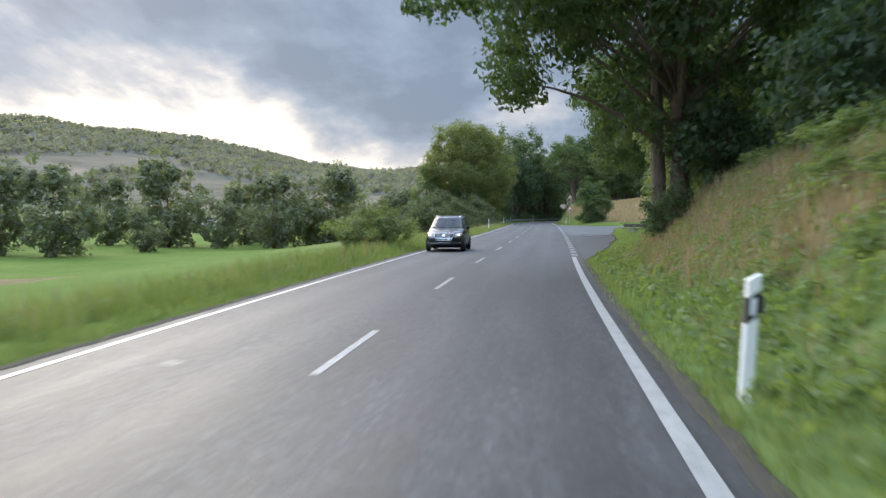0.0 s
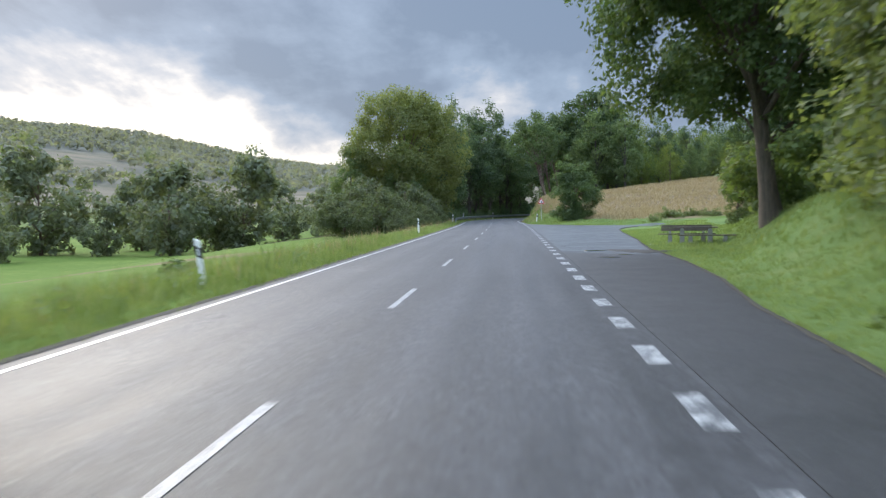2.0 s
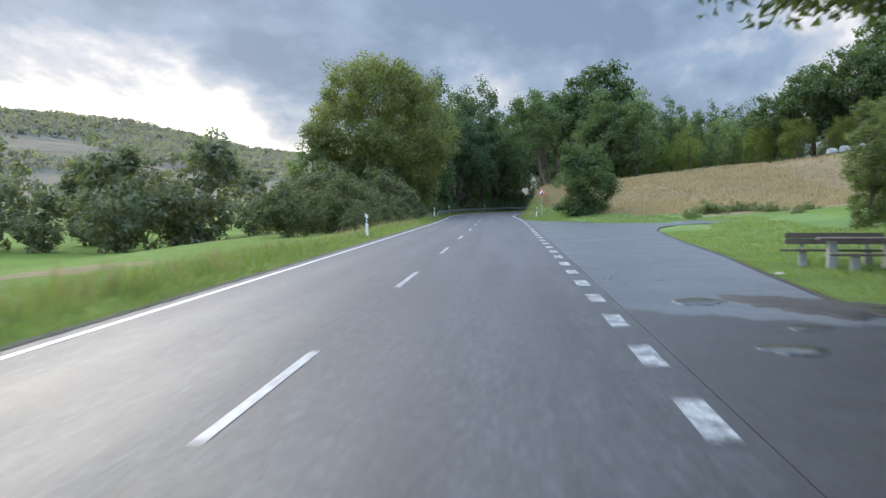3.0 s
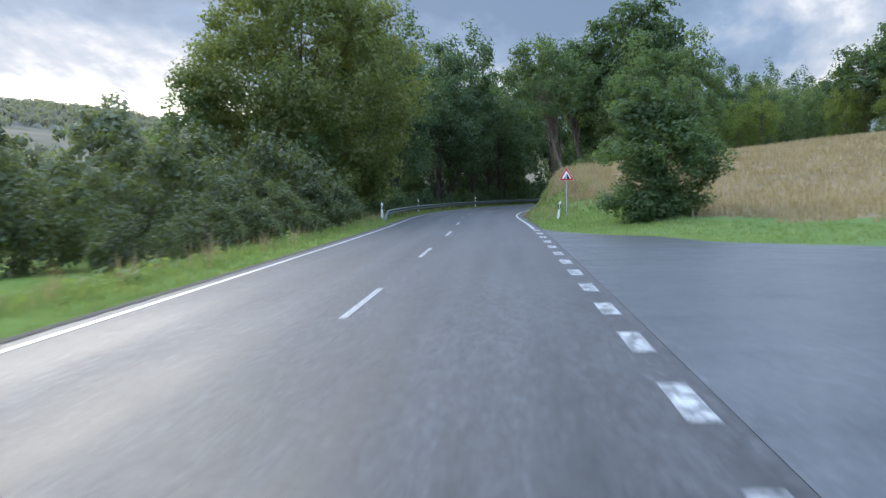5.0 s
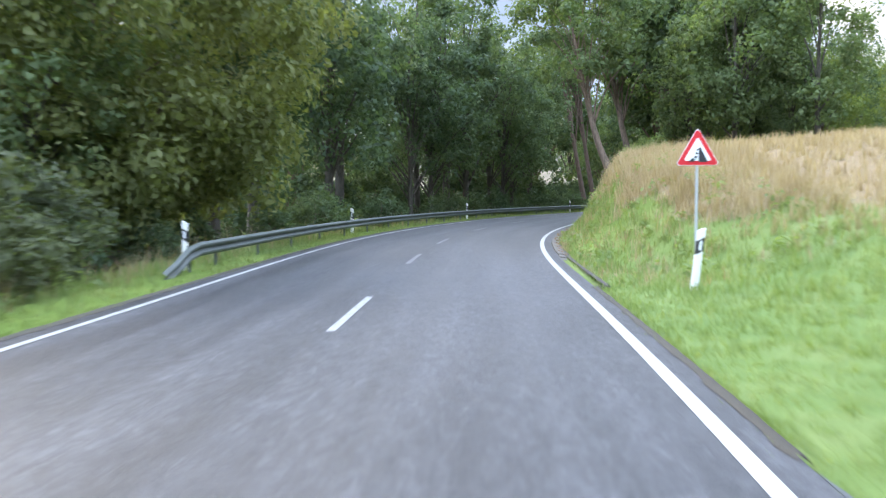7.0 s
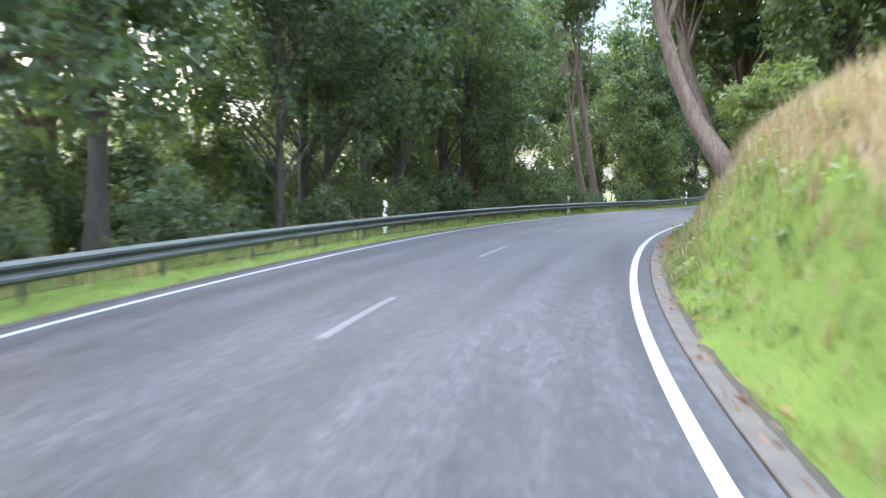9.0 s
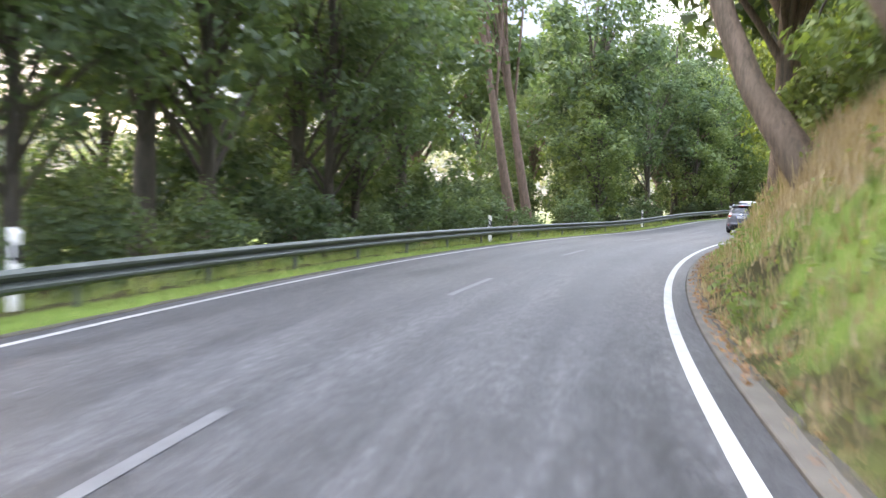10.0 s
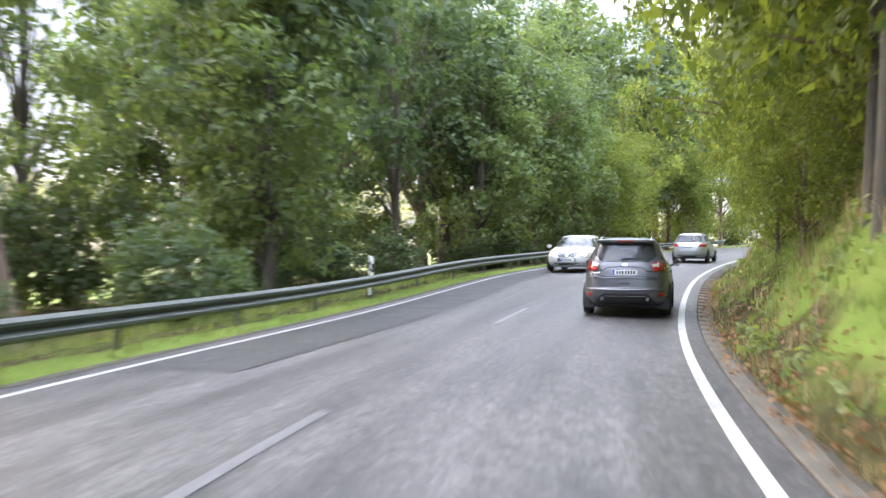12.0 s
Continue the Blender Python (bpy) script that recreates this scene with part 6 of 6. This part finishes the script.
            v, f = tube(pts, [0.022, 0.018, 0.016, 0.018, 0.022], 8)
            mesh_from("roof_rail", v, f, M_CHROME, ob, True)
    v, f = tube([(0.25, spec["aerial"], spec["top"] - 0.03), (0.25, spec["aerial"] - 0.06, spec["top"] + 0.05)], [0.012, 0.004], 6)
    mesh_from("aerial", v, f, M_BLACK, ob, True)
    return ob, sh


def plate(parent, y, z, front):
    """A number plate: white field with plain dark bars."""
    sgn = 1 if front else -1
    p = part("number_plate", box((0.52, 0.012, 0.11), (0, y, z), bevel=0.004), M_WHITE, parent, "white number plate with plain dark bars")
    part("plate_strip", box((0.04, 0.006, 0.10), (0.235 * sgn, y + sgn * 0.008, z), bevel=0), M_BLUE, p)
    for k in range(7):
        part("plate_bar", box((0.034, 0.005, 0.07), (-0.16 + 0.056 * k + (0.012 if k > 2 else 0), y + sgn * 0.008, z), bevel=0), M_BLACK, p)
    return p


SUV = {
    "levels": [(0.22, 0.80, -2.02, 2.05), (0.30, 0.87, -2.17, 2.20), (0.42, 0.912, -2.25, 2.27), (0.56, 0.92, -2.28, 2.28), (0.60, 0.92, -2.25, 2.28), (0.72, 0.92, -2.235, 2.26), (0.86, 0.915, -2.215, 2.20), (0.95, 0.905, -2.195, 2.05), (1.02, 0.893, -2.175, 1.55), (1.08, 0.872, -2.155, 1.05), (1.16, 0.83, -2.12, 0.90), (1.30, 0.765, -2.05, 0.66), (1.45, 0.695, -1.985, 0.40), (1.54, 0.655, -1.95, 0.22), (1.60, 0.615, -1.93, 0.06), (1.64, 0.55, -1.82, -0.15), (1.665, 0.42, -1.55, -0.45), (1.675, 0.20, -1.30, -0.75)],
    "corner": 5.2, "width": 1.84, "belt": 1.06, "top": 1.67, "cabin": -0.25, "mirror": 0.78, "aerial": -1.45, "wheel_r": 0.35, "wheels": (-1.36, 1.33), "rail": (0.53, -1.82, 0.10, 1.635),
    "rear_window": [(-0.48, 1.15), (0.48, 1.15), (0.64, 1.27), (0.575, 1.53), (-0.575, 1.53), (-0.64, 1.27)],
    "windscreen": [(-0.76, 1.10), (0.76, 1.10), (0.58, 1.56), (-0.58, 1.56)],
    "side_windows": [[(-1.84, 1.20), (-1.28, 1.10), (-1.26, 1.50), (-1.60, 1.44)], [(-1.20, 1.10), (-0.34, 1.09), (-0.34, 1.54), (-1.18, 1.51)], [(-0.26, 1.09), (0.74, 1.09), (0.30, 1.44), (0.10, 1.53), (-0.26, 1.54)]],
    "seams": (-1.22, -0.30, 0.80), "handles": (-1.0, -0.08),
}
VAN = {
    "levels": [(0.20, 0.80, -2.00, 2.00), (0.30, 0.87, -2.12, 2.13), (0.42, 0.895, -2.18, 2.19), (0.58, 0.90, -2.20, 2.20), (0.72, 0.90, -2.20, 2.15), (0.82, 0.895, -2.19, 2.05), (0.90, 0.885, -2.18, 1.84), (0.97, 0.872, -2.17, 1.46), (1.03, 0.855, -2.16, 1.16), (1.12, 0.825, -2.13, 1.02), (1.30, 0.765, -2.07, 0.76), (1.45, 0.71, -2.01, 0.54), (1.54, 0.675, -1.97, 0.40), (1.60, 0.625, -1.90, 0.22), (1.63, 0.52, -1.72, -0.05), (1.645, 0.28, -1.40, -0.40)],
    "corner": 4.6, "width": 1.80, "belt": 1.02, "top": 1.64, "cabin": -0.2, "mirror": 0.85, "aerial": -1.5, "wheel_r": 0.32, "wheels": (-1.36, 1.32), "rail": (0.55, -1.82, 0.20, 1.61),
    "rear_window": [(-0.62, 1.06), (0.62, 1.06), (0.58, 1.50), (-0.58, 1.50)],
    "windscreen": [(-0.75, 1.06), (0.75, 1.06), (0.60, 1.555), (-0.60, 1.555)],
    "side_windows": [[(-1.95, 1.10), (-1.12, 1.06), (-1.12, 1.52), (-1.80, 1.48)], [(-1.04, 1.06), (-0.16, 1.06), (-0.16, 1.55), (-1.04, 1.53)], [(-0.08, 1.06), (0.86, 1.06), (0.52, 1.40), (0.28, 1.54), (-0.08, 1.55)]],
    "seams": (-1.08, -0.12, 0.90), "handles": (-0.88, 0.08),
}
LOW = {
    "levels": [(0.18, 0.78, -1.92, 1.94), (0.28, 0.85, -2.04, 2.06), (0.40, 0.88, -2.10, 2.11), (0.54, 0.885, -2.11, 2.11), (0.66, 0.885, -2.09, 2.06), (0.76, 0.88, -2.07, 1.92), (0.84, 0.872, -2.05, 1.60), (0.91, 0.855, -2.02, 1.12), (0.98, 0.83, -1.97, 0.94), (1.10, 0.77, -1.86, 0.72), (1.24, 0.70, -1.74, 0.46), (1.34, 0.65, -1.66, 0.26), (1.40, 0.60, -1.58, 0.08), (1.435, 0.50, -1.40, -0.18), (1.455, 0.26, -1.05, -0.50)],
    "corner": 4.6, "width": 1.78, "belt": 0.94, "top": 1.45, "cabin": -0.2, "mirror": 0.72, "aerial": -1.2, "wheel_r": 0.31, "wheels": (-1.30, 1.30),
    "rear_window": [(-0.62, 0.99), (0.62, 0.99), (0.54, 1.35), (-0.54, 1.35)],
    "windscreen": [(-0.76, 0.95), (0.76, 0.95), (0.57, 1.36), (-0.57, 1.36)],
    "side_windows": [[(-1.62, 1.03), (-1.12, 0.97), (-1.10, 1.32), (-1.40, 1.28)], [(-1.04, 0.97), (-0.20, 0.96), (-0.20, 1.37), (-1.02, 1.34)], [(-0.12, 0.96), (0.74, 0.96), (0.30, 1.28), (-0.12, 1.37)]],
    "seams": (-1.08, -0.16, 0.76), "handles": (-0.86, 0.06),
}
VAN["trim"] = M_CHROME


def suv_rear(made):
    ob, sh = made
    part("bumper_skirt", sh.panel("rear", [(-0.68, 0.235), (0.68, 0.235), (0.64, 0.30), (0.47, 0.50), (-0.47, 0.50), (-0.64, 0.30)], 0.012, 0.03), M_BLACK, ob, "black lower bumper")
    v, f = sh.band("rear", [(x, 0.425) for x in np.linspace(-0.43, 0.43, 9)], 0.010, 0.018)
    mesh_from("bumper_trim", v, f, M_ZINC, ob, True)
    v, f = sh.band("rear", [(x, 0.555 + 0.02 * abs(x)) for x in np.linspace(-0.84, 0.84, 15)], 0.016, 0.006)
    mesh_from("bumper_crease", v, f, M_GREY_CAR, ob, True)
    for nm, line, half in (("tailgate_seam", [(-0.69, 0.95), (-0.685, 0.75), (-0.66, 0.605), (-0.35, 0.595), (0.0, 0.595), (0.35, 0.595), (0.66, 0.605), (0.685, 0.75), (0.69, 0.95)], 0.007), ("plate_crease", [(-0.56, 0.955), (-0.48, 0.955), (-0.37, 1.035), (-0.18, 1.05), (0.0, 1.052), (0.18, 1.05), (0.37, 1.035), (0.48, 0.955), (0.56, 0.955)], 0.010)):
        v, f = sh.band("rear", line, half, 0.0)
        mesh_from(nm, v, f, M_BLACK, ob, True)
    part("tailgate_ridge", sh.panel("rear", [(-0.66, 0.80), (0.66, 0.80), (0.66, 0.865), (-0.66, 0.865)], 0.016, 0.02), M_GREY_CAR, ob)
    part("tailgate_handle", sh.panel("rear", [(-0.10, 0.695), (0.10, 0.695), (0.09, 0.722), (-0.09, 0.722)], 0.006, 0.01), M_BLACK, ob)
    part("badge", sh.panel("rear", [(0.065 * math.cos(a), 1.088 + 0.026 * math.sin(a)) for a in np.linspace(0, 2 * math.pi, 14, endpoint=False)], 0.014, 0.012), M_CHROME, ob, "plain oval chrome badge")
    part("model_mark", sh.panel("rear", [(-0.66, 0.905), (-0.53, 0.905), (-0.53, 0.925), (-0.66, 0.925)], 0.008, 0.008), M_CHROME, ob, "plain chrome lettering bar")
    for flip in (False, True):
        def at(pts):
            return mirrored(pts) if flip else pts
        lamp = part("tail_lamp", sh.panel("rear", at([(0.60, 0.955), (0.84, 0.955), (0.852, 1.06), (0.83, 1.185), (0.72, 1.175), (0.535, 1.115)]), 0.014, 0.02, 0.006), M_TAIL, ob, "red tail lamp")
        part("lamp_window", sh.panel("rear", at([(0.575, 1.045), (0.705, 1.045), (0.705, 1.155), (0.555, 1.11)]), 0.026, 0.014), M_CLEARLAMP, lamp, "clear reversing lamp")
        part("lamp_divider", sh.panel("rear", at([(0.708, 0.96), (0.722, 0.96), (0.722, 1.17), (0.708, 1.165)]), 0.026, 0.014), M_BLACK, lamp)
        part("reflector", sh.panel("rear", at([(0.70, 0.425), (0.86, 0.435), (0.865, 0.50), (0.69, 0.505)]), 0.010, 0.014), M_TAIL, ob, "red bumper reflector")
        s = -1 if flip else 1
        part("exhaust_pipe", rod((s * 0.47, -2.30, 0.375), (s * 0.47, -2.05, 0.375), 0.04, 16), M_ZINC, ob, "dull steel exhaust end")
        part("mud_flap", box((0.22, 0.02, 0.2), (s * 0.79, -1.78, 0.25), bevel=0.006), M_BLACK, ob)
    part("spoiler", box((1.22, 0.26, 0.045), (0, -1.93, 1.60), (6, 0, 0), 0.02), M_GREY_CAR, ob)
    part("brake_lamp", box((0.36, 0.02, 0.028), (0, -2.063, 1.585), bevel=0.008), M_TAIL, ob, "dark red high brake lamp")
    part("wiper", box((0.40, 0.018, 0.022), (0.12, -2.125, 1.215), (0, 3, 0), 0.006), M_BLACK, ob)
    part("wiper_foot", rod((-0.04, -2.10, 1.20), (-0.04, -2.15, 1.20), 0.032, 12), M_BLACK, ob)
    plate(ob, sh.spot("rear", 0, 0.93, 0.012)[1], 0.93, False)
    return ob


def hatch_rear(made):
    ob, sh = made
    part("bumper_skirt", sh.panel("rear", [(-0.62, 0.19), (0.62, 0.19), (0.56, 0.33), (-0.56, 0.33)], 0.008, 0.02), M_BLACK, ob)
    v, f = sh.band("rear", [(-0.64, 0.88), (-0.62, 0.58), (0.0, 0.56), (0.62, 0.58), (0.64, 0.88)], 0.007, 0.0)
    mesh_from("tailgate_seam", v, f, M_BLACK, ob, True)
    for flip in (False, True):
        pts = [(0.50, 0.78), (0.82, 0.76), (0.82, 0.93), (0.54, 0.90)]
        part("tail_lamp", sh.panel("rear", mirrored(pts) if flip else pts, 0.012, 0.02, 0.006), M_TAIL, ob, "red tail lamp")
    part("brake_lamp", box((0.30, 0.02, 0.025), (0, -1.66, 1.375), bevel=0.006), M_TAIL, ob)
    part("wiper", box((0.36, 0.018, 0.02), (0.10, -1.93, 1.03), (0, 3, 0), 0.005), M_BLACK, ob)
    plate(ob, sh.spot("rear", 0, 0.72, 0.012)[1], 0.72, False)
    return ob


def car_front(made, drop=0.0):
    """Grille, lamps, bumper and plate of an oncoming car; drop lowers them on a low car."""
    ob, sh = made

    def low(pts):
        return [(a, z - drop) for a, z in pts]

    grille = part("grille", sh.panel("front", low([(-0.30, 0.66), (0.30, 0.66), (0.43, 0.815), (-0.43, 0.815)]), 0.008, 0.02), M_BLACK, ob)
    for k in range(4):
        z = 0.685 + 0.034 * k
        v, f = sh.band("front", low([(x, z) for x in np.linspace(-0.30 - 0.028 * k, 0.30 + 0.028 * k, 7)]), 0.007, 0.016)
        mesh_from("grille_bar", v, f, M_CHROME, grille, True)
    v, f = sh.band("front", low([(-0.34, 0.49), (-0.38, 0.60), (-0.46, 0.72), (-0.45, 0.825), (-0.2, 0.832), (0.2, 0.832), (0.45, 0.825), (0.46, 0.72), (0.38, 0.60), (0.34, 0.49)]), 0.018, 0.010)
    mesh_from("grille_frame", v, f, M_CHROME, ob, True)
    part("plate_surround", sh.panel("front", low([(-0.34, 0.49), (0.34, 0.49), (0.36, 0.64), (-0.36, 0.64)]), 0.006, 0.02), M_CHROME, ob)
    part("badge", sh.panel("front", low([(0.06 * math.cos(a), 0.745 + 0.06 * math.sin(a)) for a in np.linspace(0, 2 * math.pi, 16, endpoint=False)]), 0.03, 0.02), M_CHROME, ob, "plain round chrome badge")
    part("lower_grille", sh.panel("front", low([(-0.66, 0.34), (0.66, 0.34), (0.68, 0.44), (-0.68, 0.44)]), 0.006, 0.02), M_BLACK, ob)
    for k in range(3):
        v, f = sh.band("front", low([(x, 0.36 + 0.03 * k) for x in np.linspace(-0.66, 0.66, 9)]), 0.004, 0.012)
        mesh_from("chrome_bar", v, f, M_CHROME, ob, True)
    v, f = sh.band("front", [(x, sh.lv[7, 0] + 0.012) for x in np.linspace(-0.5, 0.5, 9)], 0.005, 0.0)
    mesh_from("bonnet_seam", v, f, M_BLACK, ob, True)
    for flip in (False, True):
        def at(pts):
            return mirrored(low(pts)) if flip else low(pts)
        lamp = part("headlamp", sh.panel("front", at([(0.50, 0.685), (0.80, 0.70), (0.855, 0.78), (0.82, 0.85), (0.56, 0.815)]), 0.010, 0.02, 0.008), M_CLEARLAMP, ob, "clear headlamp, switched on")
        c = (0.68 * (-1 if flip else 1), 0.765 - drop)
        part("bulb", sh.panel("front", [(c[0] + 0.052 * math.cos(a), c[1] + 0.045 * math.sin(a)) for a in np.linspace(0, 2 * math.pi, 12, endpoint=False)], 0.026, 0.012), M_BEAM, lamp, "glowing headlamp bulb")
        part("chrome_strip", sh.panel("front", at([(0.50, 0.632), (0.83, 0.642), (0.83, 0.658), (0.50, 0.648)]), 0.008, 0.01), M_CHROME, ob)
        part("fog_lamp", sh.panel("front", at([(0.70, 0.365), (0.78, 0.365), (0.78, 0.42), (0.70, 0.42)]), 0.010, 0.012), M_CLEARLAMP, ob)
    for x in (-0.30, 0.32):
        v, f = sh.band("front", [(x - 0.30, sh.lv[9, 0] - 0.03), (x, sh.lv[9, 0]), (x + 0.28, sh.lv[9, 0] - 0.005)], 0.010, 0.02)
        mesh_from("wiper", v, f, M_BLACK, ob, True)
    plate(ob, sh.spot("front", 0, 0.555 - drop, 0.016)[1], 0.555 - drop, True)
    return ob


def park(ob, s, lat, turn=0.0):
    x, y = (float(a) for a in xy(s, lat))
    ob.matrix_basis = pose(x, y, float(road_z(s, lat)) + 0.002, 0, 0, heading(s) + turn)
    return ob


park(suv_rear(car("sport_utility_car", SUV, M_GREY_CAR, "grey compact sport utility car on the wet road")), 249.5, 2.36)
park(car_front(car("family_van", VAN, M_DARK_CAR, "black family van with lit headlamps in the oncoming lane")), 36.3, -2.32, 180)
park(hatch_rear(car("silver_car", LOW, M_SILVER_CAR, "silver hatchback driving ahead in the bend")), 279.0, 1.75)
park(car_front(car("white_car", LOW, M_WHITE_CAR, "white oncoming car with lit headlamps in the bend"), 0.10), 266.0, -1.45, 180)
